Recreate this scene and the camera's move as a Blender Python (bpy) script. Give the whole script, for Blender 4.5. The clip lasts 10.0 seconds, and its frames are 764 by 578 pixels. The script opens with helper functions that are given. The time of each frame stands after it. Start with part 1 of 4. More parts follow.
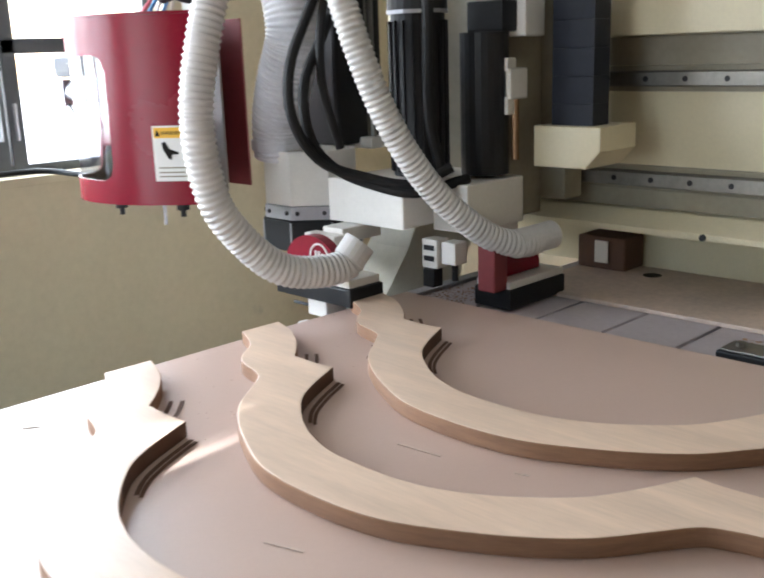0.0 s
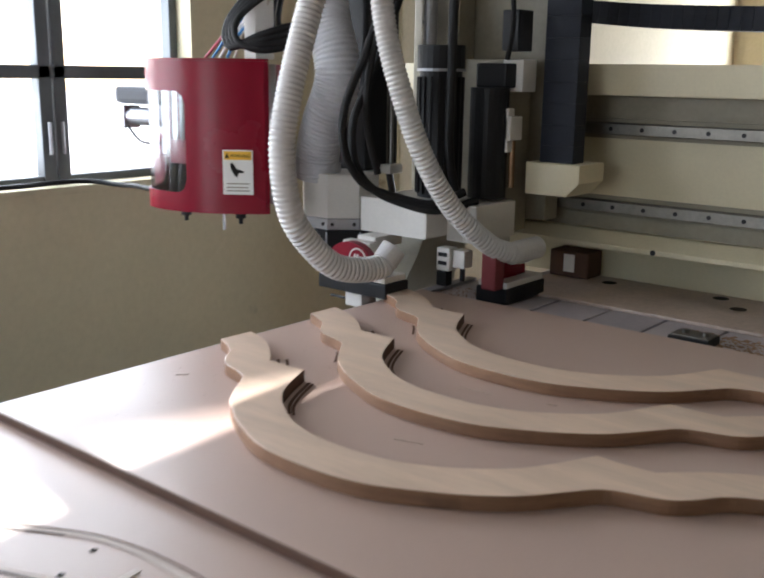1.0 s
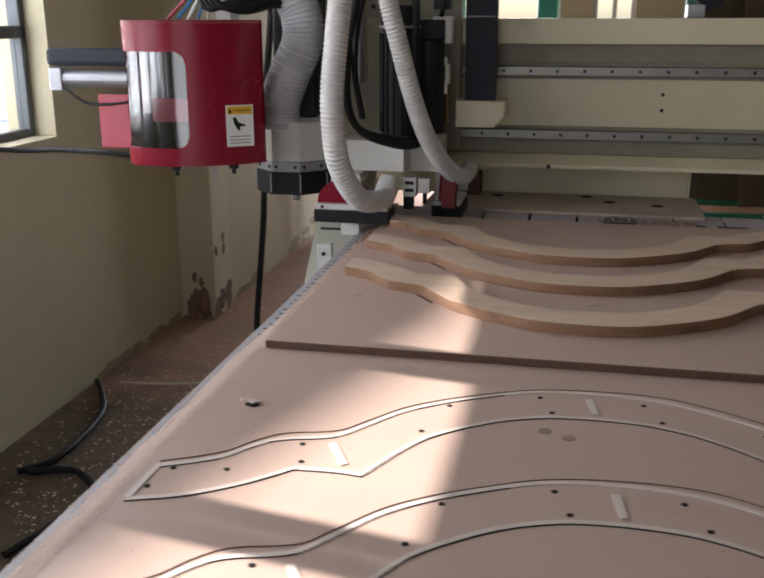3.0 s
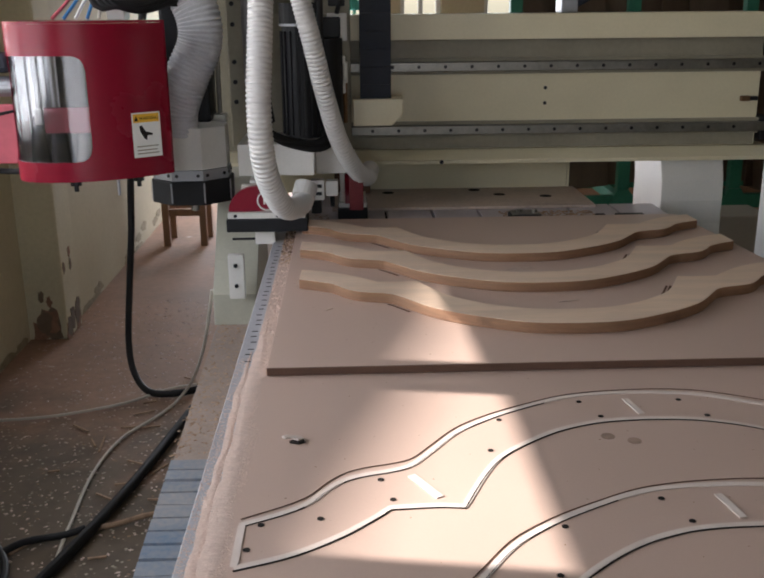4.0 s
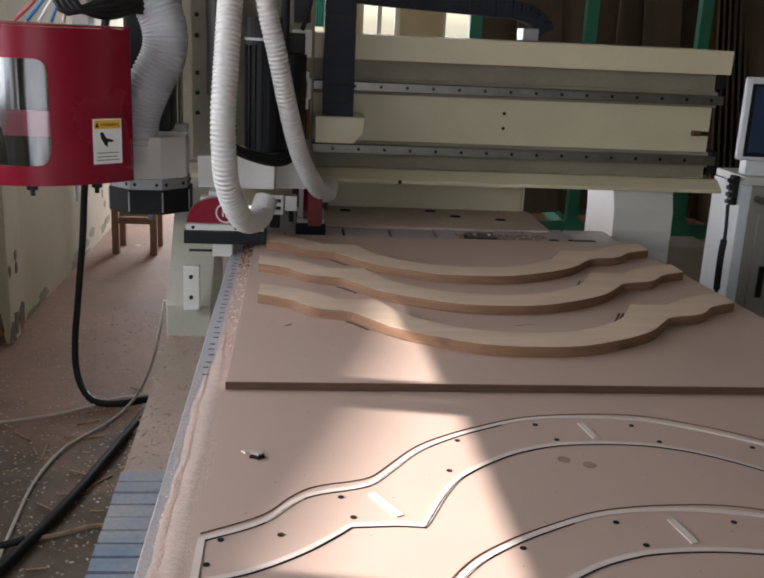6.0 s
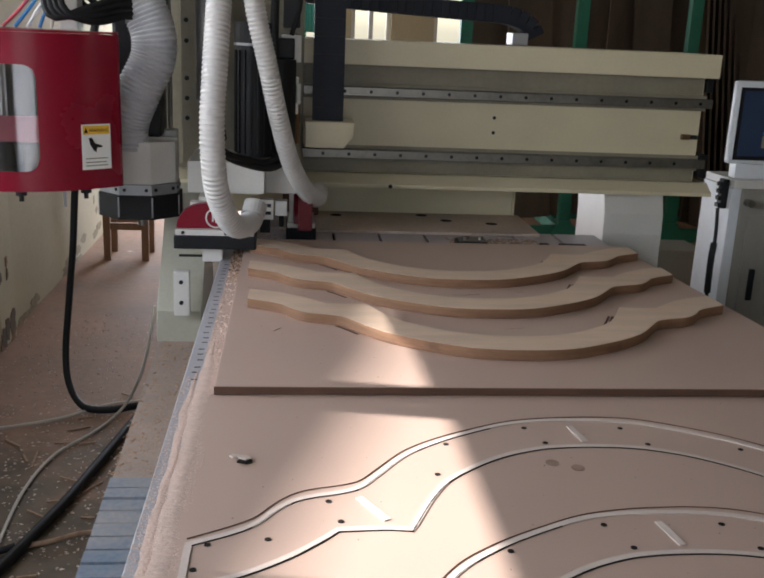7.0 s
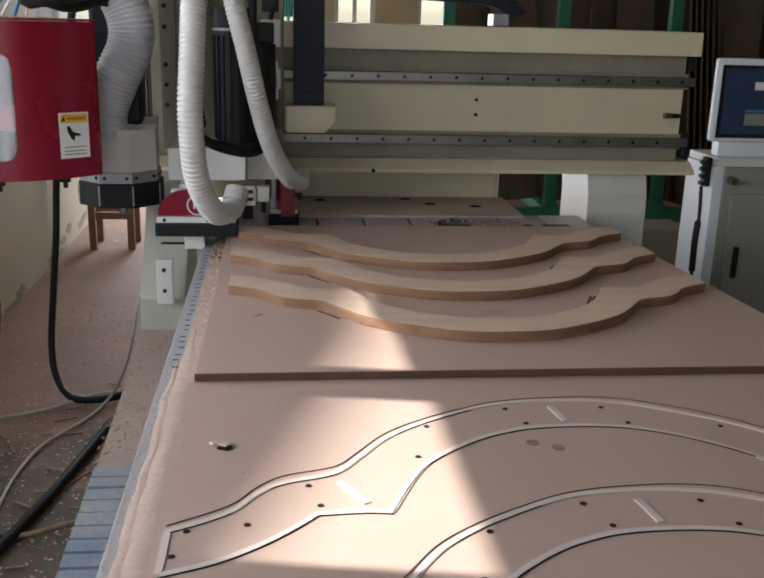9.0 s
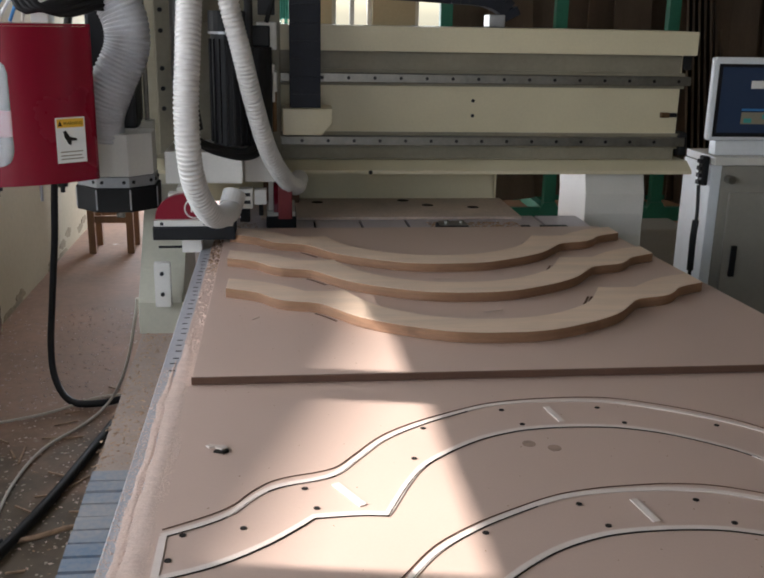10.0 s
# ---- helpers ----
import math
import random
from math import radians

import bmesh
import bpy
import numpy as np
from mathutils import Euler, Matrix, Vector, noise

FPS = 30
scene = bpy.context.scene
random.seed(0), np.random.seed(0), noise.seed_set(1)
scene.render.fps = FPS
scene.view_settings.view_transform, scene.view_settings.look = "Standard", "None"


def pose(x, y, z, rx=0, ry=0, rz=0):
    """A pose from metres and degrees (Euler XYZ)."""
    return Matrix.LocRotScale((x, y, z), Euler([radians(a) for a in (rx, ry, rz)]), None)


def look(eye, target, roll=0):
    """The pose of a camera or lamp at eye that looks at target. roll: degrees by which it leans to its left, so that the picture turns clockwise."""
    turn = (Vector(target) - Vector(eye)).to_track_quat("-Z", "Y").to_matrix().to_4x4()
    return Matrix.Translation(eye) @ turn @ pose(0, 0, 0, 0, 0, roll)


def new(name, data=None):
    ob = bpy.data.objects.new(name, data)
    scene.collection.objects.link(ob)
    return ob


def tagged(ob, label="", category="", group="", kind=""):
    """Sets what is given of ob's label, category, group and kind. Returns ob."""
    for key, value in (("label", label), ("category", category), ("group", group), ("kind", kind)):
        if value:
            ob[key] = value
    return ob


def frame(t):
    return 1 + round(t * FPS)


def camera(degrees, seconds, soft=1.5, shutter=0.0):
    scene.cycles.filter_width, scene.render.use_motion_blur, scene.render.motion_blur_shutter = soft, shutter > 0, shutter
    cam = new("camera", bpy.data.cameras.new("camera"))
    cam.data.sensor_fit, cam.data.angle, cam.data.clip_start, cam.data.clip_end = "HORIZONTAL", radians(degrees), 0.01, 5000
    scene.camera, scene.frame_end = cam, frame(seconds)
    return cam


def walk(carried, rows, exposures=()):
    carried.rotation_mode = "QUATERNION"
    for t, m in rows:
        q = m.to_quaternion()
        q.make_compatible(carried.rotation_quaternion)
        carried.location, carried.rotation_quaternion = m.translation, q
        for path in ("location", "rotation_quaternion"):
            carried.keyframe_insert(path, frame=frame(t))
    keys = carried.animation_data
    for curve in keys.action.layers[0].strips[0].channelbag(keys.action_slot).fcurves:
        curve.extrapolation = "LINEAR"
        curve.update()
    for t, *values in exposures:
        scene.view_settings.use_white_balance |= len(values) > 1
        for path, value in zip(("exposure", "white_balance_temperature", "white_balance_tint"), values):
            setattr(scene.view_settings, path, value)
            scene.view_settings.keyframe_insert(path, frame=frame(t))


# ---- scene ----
cam = camera(44.6, 10.0, soft=2.0, shutter=0.35)
PATH = [
    (0, (1.358, -0.180, 1.372), (-0.019, 1.184, 0.880), -2.0),
    (0.3, (1.416, -0.271, 1.394), (0.022, 1.085, 0.928), -0.3),
    (0.5, (1.466, -0.315, 1.409), (0.065, 1.054, 1.006), -1.9),
    (0.8, (1.478, -0.558, 1.433), (0.167, 0.897, 1.035), 1.2),
    (1, (1.501, -0.736, 1.441), (0.256, 0.762, 0.988), 0.8),
    (1.2, (1.510, -0.901, 1.458), (0.284, 0.609, 0.984), 3.9),
    (1.5, (1.558, -1.141, 1.455), (0.356, 0.381, 0.965), 5.0),
    (1.8, (1.497, -1.413, 1.468), (0.437, 0.203, 0.953), 1.8),
    (2, (1.425, -1.536, 1.492), (0.472, 0.142, 0.966), 1.3),
    (2.1, (1.369, -1.563, 1.490), (0.444, 0.141, 1.000), 2.0),
    (2.2, (1.288, -1.600, 1.490), (0.412, 0.131, 1.003), 1.0),
    (3.3, (0.409, -1.655, 1.480), (0.153, 0.244, 0.908), 0.2),
    (3.5, (0.335, -1.620, 1.493), (0.158, 0.291, 0.932), -0.5),
    (4, (0.157, -1.602, 1.504), (0.224, 0.310, 0.920), -0.5),
    (4.5, (0.105, -1.595, 1.507), (0.240, 0.314, 0.924), 1.1),
    (5, (0.115, -1.600, 1.508), (0.274, 0.310, 0.937), 1.4),
    (5.5, (0.120, -1.607, 1.509), (0.295, 0.306, 0.951), 2.4),
    (7, (0.134, -1.610, 1.507), (0.332, 0.307, 0.971), 2.5),
    (7.5, (0.139, -1.608, 1.505), (0.350, 0.305, 0.961), 2.1),
    (8, (0.147, -1.606, 1.503), (0.359, 0.303, 0.947), 2.0),
    (8.5, (0.155, -1.607, 1.504), (0.370, 0.300, 0.943), 1.6),
    (9, (0.156, -1.609, 1.504), (0.373, 0.297, 0.938), 1.6),
    (9.5, (0.160, -1.609, 1.506), (0.378, 0.298, 0.945), 1.3),
    (10, (0.165, -1.612, 1.507), (0.380, 0.295, 0.943), 1.1),
]
walk(cam, [(t, look(e, g, r)) for t, e, g, r in PATH], exposures=[(0.0, 2.95, 6100, 11), (0.5, 2.6, 6100, 13), (1.0, 2.1, 6150, 13), (1.5, 1.86, 6300, 13), (2.0, 1.56, 6550, 14), (2.2, 1.52, 6550, 14), (3.3, 1.40, 6480, 15), (5.5, 1.40, 6450, 15), (7.0, 1.45, 6350, 14), (10.0, 1.47, 6350, 13)])

# ---- daylight ----
world = bpy.data.worlds.new("daylight")
scene.world = world
world.use_nodes = True
wn = world.node_tree.nodes
sky = wn.new("ShaderNodeTexSky")
sky.sky_type, sky.sun_disc = "NISHITA", False
SUN_WAY = Vector((1.0, -0.17, -0.637)).normalized()
sky.sun_elevation = math.asin(-SUN_WAY.z)
sky.sun_rotation = math.atan2(-SUN_WAY.x, -SUN_WAY.y)
world.node_tree.links.new(sky.outputs[0], wn["Background"].inputs[0])
wn["Background"].inputs[1].default_value = 0.12
sun = new("sun", bpy.data.lights.new("sun", "SUN"))
sun.data.energy, sun.data.angle, sun.data.color = 5.0, radians(0.6), (1, 0.96, 0.90)
sun.matrix_world = look((0, 0, 0), SUN_WAY)


def daylight(name, eye, target, sx, sy, watts, color=(0.9, 0.95, 1.0)):
    """Sky light that comes in through an opening."""
    ob = new(name, bpy.data.lights.new(name, "AREA"))
    ob.data.shape, ob.data.size, ob.data.size_y = "RECTANGLE", sx, sy
    ob.data.energy, ob.data.color = watts, color
    ob.matrix_world = look(eye, target)
    return ob


daylight("west_window_sky", (-1.60, -0.3, 1.60), (1, -0.3, 1.2), 3.6, 1.0, 27)
# fill from behind; the doorway it shines through is invented
daylight("south_fill", (0.3, -4.9, 1.4), (0.3, 0, 1.2), 2.0, 2.4, 1.6)
daylight("north_window_sky", (1.0, 7.05, 2.0), (1.0, 0, 1.0), 3.0, 1.0, 9)
daylight("north_door_sky", (-0.35, 7.05, 1.1), (-0.5, 3.0, 0.5), 1.0, 2.0, 36)

# ---- materials ----


def material(name, color, rough=0.5, metal=0.0, vary=0.12, scale=8.0, grain=60.0, bump=0.1, color2=None, coat=0.0, stretch=(1, 1, 1), spots=None):
    """A surface with broad stains, fine grain and a little relief."""
    m = bpy.data.materials.new(name)
    m.use_nodes = True
    nt, p = m.node_tree, m.node_tree.nodes["Principled BSDF"]
    tc = nt.nodes.new("ShaderNodeTexCoord")
    mp = nt.nodes.new("ShaderNodeMapping")
    mp.inputs["Scale"].default_value = stretch
    geo = nt.nodes.new("ShaderNodeNewGeometry")
    nt.links.new(geo.outputs["Position"], mp.inputs[0])
    big, fine = nt.nodes.new("ShaderNodeTexNoise"), nt.nodes.new("ShaderNodeTexNoise")
    big.inputs["Scale"].default_value, big.inputs["Detail"].default_value = scale, 5
    fine.inputs["Scale"].default_value, fine.inputs["Detail"].default_value = grain, 4
    nt.links.new(mp.outputs[0], big.inputs[0]), nt.links.new(mp.outputs[0], fine.inputs[0])
    ramp = nt.nodes.new("ShaderNodeValToRGB")
    dark = color2 or tuple(c * (1 - 2.2 * vary) for c in color)
    ramp.color_ramp.elements[0].position, ramp.color_ramp.elements[1].position = 0.32, 0.68
    ramp.color_ramp.elements[0].color, ramp.color_ramp.elements[1].color = (*dark, 1), (*color, 1)
    add = nt.nodes.new("ShaderNodeMath")
    add.operation = "MULTIPLY_ADD"
    add.inputs[1].default_value = 0.35
    nt.links.new(fine.outputs[0], add.inputs[0])
    sc = nt.nodes.new("ShaderNodeMath")
    sc.operation = "MULTIPLY"
    sc.inputs[1].default_value = 0.65
    nt.links.new(big.outputs[0], sc.inputs[0]), nt.links.new(sc.outputs[0], add.inputs[2])
    nt.links.new(add.outputs[0], ramp.inputs[0])
    base = ramp.outputs[0]
    if spots:
        vor = nt.nodes.new("ShaderNodeTexNoise")
        vor.inputs["Scale"].default_value, vor.inputs["Detail"].default_value = spots[0], 6
        nt.links.new(geo.outputs["Position"], vor.inputs[0])
        r2 = nt.nodes.new("ShaderNodeValToRGB")
        r2.color_ramp.elements[0].position, r2.color_ramp.elements[1].position = spots[1], spots[1] + 0.06
        r2.color_ramp.elements[0].color, r2.color_ramp.elements[1].color = (0, 0, 0, 1), (1, 1, 1, 1)
        nt.links.new(vor.outputs[0], r2.inputs[0])
        mix = nt.nodes.new("ShaderNodeMix")
        mix.data_type = "RGBA"
        mix.inputs["B"].default_value = (*spots[2], 1)
        for i in mix.inputs:
            if i.name == "A" and i.type == "RGBA":
                nt.links.new(base, i)
            if i.name == "B" and i.type == "RGBA":
                i.default_value = (*spots[2], 1)
        nt.links.new(r2.outputs[0], mix.inputs["Factor"])
        base = [o for o in mix.outputs if o.type == "RGBA"][0]
    nt.links.new(base, p.inputs["Base Color"])
    rr = nt.nodes.new("ShaderNodeMapRange")
    rr.inputs["To Min"].default_value, rr.inputs["To Max"].default_value = max(0.03, rough - 0.1), min(1, rough + 0.1)
    nt.links.new(big.outputs[0], rr.inputs[0]), nt.links.new(rr.outputs[0], p.inputs["Roughness"])
    p.inputs["Metallic"].default_value = metal
    p.inputs["Coat Weight"].default_value = coat
    if bump:
        b = nt.nodes.new("ShaderNodeBump")
        b.inputs["Strength"].default_value, b.inputs["Distance"].default_value = bump, 0.002
        nt.links.new(fine.outputs[0], b.inputs["Height"]), nt.links.new(b.outputs[0], p.inputs["Normal"])
    return m


def clear(name, color, rough=0.05, mix_glass=0.12):
    """Thin clear plastic or glass: mostly see-through, with a gloss."""
    m = bpy.data.materials.new(name)
    m.use_nodes = True
    nt = m.node_tree
    out = nt.nodes["Material Output"]
    tr, gl, mx = nt.nodes.new("ShaderNodeBsdfTransparent"), nt.nodes.new("ShaderNodeBsdfGlossy"), nt.nodes.new("ShaderNodeMixShader")
    tr.inputs[0].default_value = (*color, 1)
    gl.inputs["Roughness"].default_value = rough
    mx.inputs[0].default_value = mix_glass
    nt.links.new(tr.outputs[0], mx.inputs[1]), nt.links.new(gl.outputs[0], mx.inputs[2]), nt.links.new(mx.outputs[0], out.inputs[0])
    return m


M = {
    "board": material("coated_mdf", (0.53, 0.385, 0.315), 0.42, vary=0.035, scale=2.5, grain=220, bump=0.04),
    "groove": material("fresh_groove", (0.70, 0.60, 0.54), 0.7, vary=0.06, scale=20, grain=200),
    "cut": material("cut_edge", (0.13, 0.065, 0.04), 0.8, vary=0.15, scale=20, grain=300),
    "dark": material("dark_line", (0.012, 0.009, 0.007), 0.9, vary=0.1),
    "glue": material("dried_glue", (0.36, 0.25, 0.19), 0.5, vary=0.15, scale=60),
    "pine": material("pale_wood", (0.78, 0.588, 0.44), 0.42, vary=0.11, scale=3, grain=26, stretch=(1, 9, 9), bump=0.06),
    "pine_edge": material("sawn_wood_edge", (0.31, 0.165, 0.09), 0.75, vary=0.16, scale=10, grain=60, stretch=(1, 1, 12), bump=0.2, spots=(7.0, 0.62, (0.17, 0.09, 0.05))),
    "bed": material("grey_bed_plate", (0.50, 0.45, 0.47), 0.4, vary=0.1, scale=6, grain=80),
    "brown": material("dusty_brown_board", (0.64, 0.51, 0.42), 0.5, vary=0.18, scale=5, grain=80),
    "cream": material("cream_machine_paint", (0.73, 0.65, 0.45), 0.38, vary=0.05, scale=4, grain=120, bump=0.03),
    "white": material("white_machine_paint", (0.74, 0.71, 0.66), 0.38, vary=0.05, scale=6, grain=120, bump=0.03),
    "greygreen": material("grey_green_paint", (0.46, 0.46, 0.40), 0.45, vary=0.08, scale=5, grain=90),
    "recess": material("grey_paint_and_shade", (0.32, 0.285, 0.21), 0.5, vary=0.12, scale=6, grain=60),
    "steel": material("ground_steel", (0.29, 0.275, 0.25), 0.42, metal=1.0, vary=0.15, scale=14, grain=90, bump=0.03),
    "alu": material("dull_aluminium", (0.42, 0.42, 0.44), 0.45, metal=0.7, vary=0.1, scale=10, grain=120),
    "black": material("black_plastic", (0.012, 0.012, 0.014), 0.5, vary=0.15, scale=20, grain=100),
    "rubber": material("black_rubber", (0.010, 0.0095, 0.010), 0.6, vary=0.15, scale=30, grain=140),
    "chain": material("blue_black_plastic", (0.013, 0.016, 0.028), 0.55, vary=0.2, scale=30, grain=90),
    "red": material("red_sheet_metal", (0.23, 0.005, 0.021), 0.27, vary=0.05, scale=4, grain=90, bump=0.02),
    "pinkish": material("pink_and_sunlit_red", (0.55, 0.10, 0.13), 0.5, vary=0.1),
    "hose": material("grey_white_hose", (0.62, 0.60, 0.58), 0.45, vary=0.06, scale=18, grain=120),
    "duct": material("grey_flexible_duct", (0.57, 0.57, 0.59), 0.45, vary=0.08, scale=14, grain=120),
    "wall": material("stained_cream_plaster", (0.58, 0.51, 0.35), 0.85, vary=0.08, scale=1.6, grain=40, bump=0.2, spots=(2.3, 0.66, (0.36, 0.33, 0.25))),
    "pillar": material("dirty_yellow_plaster", (0.62, 0.55, 0.38), 0.85, vary=0.1, scale=3, grain=50, bump=0.2, spots=(5.0, 0.67, (0.22, 0.17, 0.11))),
    "floor": material("dusty_red_brown_concrete", (0.42, 0.235, 0.155), 0.72, scale=2.2, grain=26, bump=0.3, color2=(0.22, 0.13, 0.085), spots=(9.0, 0.68, (0.52, 0.40, 0.31))),
    "bench": material("dusty_bench_plate", (0.37, 0.285, 0.235), 0.85, vary=0.15, scale=9, grain=90, spots=(28.0, 0.66, (0.30, 0.22, 0.16))),
    "stain": material("dark_stained_plaster", (0.19, 0.13, 0.085), 0.9, vary=0.2, scale=8),
    "curtain": material("teal_cloth", (0.08, 0.42, 0.38), 0.8),
    "ceiling": material("pale_ceiling", (0.55, 0.53, 0.48), 0.9),
    "frame": material("grey_window_frame", (0.10, 0.11, 0.12), 0.5, vary=0.1),
    "green": material("green_painted_steel", (0.028, 0.21, 0.135), 0.5, vary=0.12, scale=8),
    "sheet": material("brown_sheet_board", (0.14, 0.095, 0.065), 0.7, vary=0.2, scale=2, grain=30, stretch=(6, 6, 1)),
    "stool": material("worn_wood", (0.33, 0.19, 0.11), 0.6, vary=0.15, scale=6, grain=60, stretch=(6, 6, 1)),
    "bellows": material("dusty_blue_bellows", (0.12, 0.17, 0.235), 0.8, scale=5, grain=90, color2=(0.30, 0.275, 0.26)),
    "dust": material("sawdust", (0.67, 0.51, 0.43), 0.95, vary=0.09, scale=40, grain=300, bump=0.4),
    "splinter": material("wood_chip", (0.42, 0.27, 0.17), 0.8, vary=0.2, scale=30),
    "label": material("white_label", (0.80, 0.78, 0.74), 0.5, vary=0.03),
    "yellow": material("yellow_print", (0.80, 0.45, 0.03), 0.5, vary=0.03),
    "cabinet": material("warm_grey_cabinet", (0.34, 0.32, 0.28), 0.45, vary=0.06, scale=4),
    "cabinet_side": material("pale_housing_lit_side", (0.80, 0.83, 0.87), 0.4, vary=0.05),
    "wire": material("pale_cable", (0.62, 0.55, 0.46), 0.6),
    "facade": material("sunlit_render", (0.80, 0.79, 0.76), 0.9, vary=0.03, scale=1),
    "teal": material("teal_awning", (0.10, 0.48, 0.42), 0.6),
    "inside": material("inside_red", (0.22, 0.03, 0.035), 0.7),
    "brass": material("copper_fitting", (0.26, 0.15, 0.08), 0.4, metal=0.8),
    "leg": material("grey_cream_paint", (0.54, 0.52, 0.42), 0.42, vary=0.08, scale=4, grain=90),
    "blue_tube": material("blue_plastic", (0.05, 0.22, 0.50), 0.4),
    "profile": material("pale_anodised_profile", (0.50, 0.50, 0.53), 0.45, metal=0.25, vary=0.12, scale=10, grain=120),
    "bare_brick": material("bare_red_plaster", (0.30, 0.16, 0.10), 0.9, vary=0.2, scale=20, grain=90, bump=0.3),
    "wall_stain": material("damp_plaster_stain", (0.40, 0.33, 0.22), 0.9, vary=0.2, scale=12, grain=70, bump=0.2),
    "glass": clear("clear_glass", (0.97, 0.98, 0.98), 0.02, 0.06),
    "acrylic": clear("scratched_acrylic", (0.80, 0.80, 0.82), 0.10, 0.10),
}
for nm in ("black", "rubber", "chain", "red", "dark"):
    M[nm].node_tree.nodes["Principled BSDF"].inputs["Specular IOR Level"].default_value = 0.32


def swept(dusty):
    """The bare floor shows where the sawdust has been trodden away, near the front of the machine."""
    m = M[dusty].copy()
    nt = m.node_tree
    p = nt.nodes["Principled BSDF"]
    top = p.inputs["Base Color"].links[0].from_socket
    geo = nt.nodes.new("ShaderNodeNewGeometry")
    sep = nt.nodes.new("ShaderNodeSeparateXYZ")
    nt.links.new(geo.outputs["Position"], sep.inputs[0])
    rag = nt.nodes.new("ShaderNodeTexNoise")
    rag.inputs["Scale"].default_value, rag.inputs["Detail"].default_value = 3.0, 8
    nt.links.new(geo.outputs["Position"], rag.inputs[0])
    edge = nt.nodes.new("ShaderNodeMath")
    edge.operation, edge.inputs[1].default_value = "MULTIPLY_ADD", 2.2
    nt.links.new(rag.outputs[0], edge.inputs[0]), nt.links.new(sep.outputs[1], edge.inputs[2])
    amount = nt.nodes.new("ShaderNodeMapRange")
    amount.inputs["From Min"].default_value, amount.inputs["From Max"].default_value = 2.35, 3.1
    nt.links.new(edge.outputs[0], amount.inputs[0])
    fleck = nt.nodes.new("ShaderNodeTexVoronoi")
    fleck.inputs["Scale"].default_value = 42.0
    nt.links.new(geo.outputs["Position"], fleck.inputs["Vector"])
    size = nt.nodes.new("ShaderNodeValToRGB")
    size.color_ramp.elements[0].position, size.color_ramp.elements[1].position = 0.16, 0.24
    size.color_ramp.elements[0].color, size.color_ramp.elements[1].color = (0.42, 0.36, 0.28, 1), (0.095, 0.068, 0.045, 1)
    nt.links.new(fleck.outputs["Distance"], size.inputs[0])
    stone = nt.nodes.new("ShaderNodeMix")
    stone.data_type = "RGBA"
    a, b = [i for i in stone.inputs if i.type == "RGBA"]
    grime = nt.nodes.new("ShaderNodeTexNoise")
    grime.inputs["Scale"].default_value, grime.inputs["Detail"].default_value = 13.0, 6
    nt.links.new(geo.outputs["Position"], grime.inputs[0])
    nt.links.new(size.outputs[0], a)
    b.default_value = (0.12, 0.085, 0.055, 1)
    worn = nt.nodes.new("ShaderNodeMapRange")
    worn.inputs["From Min"].default_value, worn.inputs["From Max"].default_value = 0.40, 0.56
    nt.links.new(grime.outputs[0], worn.inputs[0]), nt.links.new(worn.outputs[0], stone.inputs["Factor"])
    mix = nt.nodes.new("ShaderNodeMix")
    mix.data_type = "RGBA"
    a, b = [i for i in mix.inputs if i.type == "RGBA"]
    nt.links.new([o for o in stone.outputs if o.type == "RGBA"][0], a), nt.links.new(top, b)
    nt.links.new(amount.outputs[0], mix.inputs["Factor"])
    nt.links.new([o for o in mix.outputs if o.type == "RGBA"][0], p.inputs["Base Color"])
    return m


M["floor"] = swept("floor")
for nm, level in (("board", 1.0), ("pine", 0.7)):
    M[nm].node_tree.nodes["Principled BSDF"].inputs["Specular IOR Level"].default_value = level
sm = bpy.data.materials.new("lit_screen")
sm.use_nodes = True
sm.node_tree.nodes["Principled BSDF"].inputs["Base Color"].default_value = (0.01, 0.015, 0.03, 1)
sm.node_tree.nodes["Principled BSDF"].inputs["Emission Color"].default_value = (0.02, 0.05, 0.12, 1)
sm.node_tree.nodes["Principled BSDF"].inputs["Emission Strength"].default_value = 0.05
M["screen"] = sm

# ---- building blocks ----


def thing(name, label, category, at=(0, 0, 0), group="", kind=""):
    ob = new(name)
    ob.empty_display_size = 0.05
    ob.location = at
    return tagged(ob, label, category, group, kind)


def mesh_of(name, bm, mat, smooth=False):
    bmesh.ops.recalc_face_normals(bm, faces=bm.faces)
    if smooth:
        for e in bm.edges:
            e.smooth = e.calc_face_angle(0.0) < 0.55
    me = bpy.data.meshes.new(name)
    bm.to_mesh(me)
    bm.free()
    for m in (mat if isinstance(mat, (list, tuple)) else [mat]):
        me.materials.append(M[m])
    if smooth:
        me.polygons.foreach_set("use_smooth", [True] * len(me.polygons))
    return me


def scaled(sx, sy, sz, x, y, z):
    return Matrix.Translation((x, y, z)) @ Matrix.Diagonal((sx, sy, sz, 1))


# where the group of things being built stands, and its size
SET = Matrix.Identity(4)


def part(name, bm, mat, parent=None, label="", smooth=False):
    """Links a bmesh, built in its group's coordinates, as one mesh object under its thing or part."""
    bm.transform(SET)
    ob = new(name, mesh_of(name, bm, mat, smooth))
    if parent is not None:
        ob.parent = parent
        off = parent.location.copy()
        if parent.parent is not None:
            off = off + parent.parent.location
        ob.location = -off
    return tagged(ob, label)


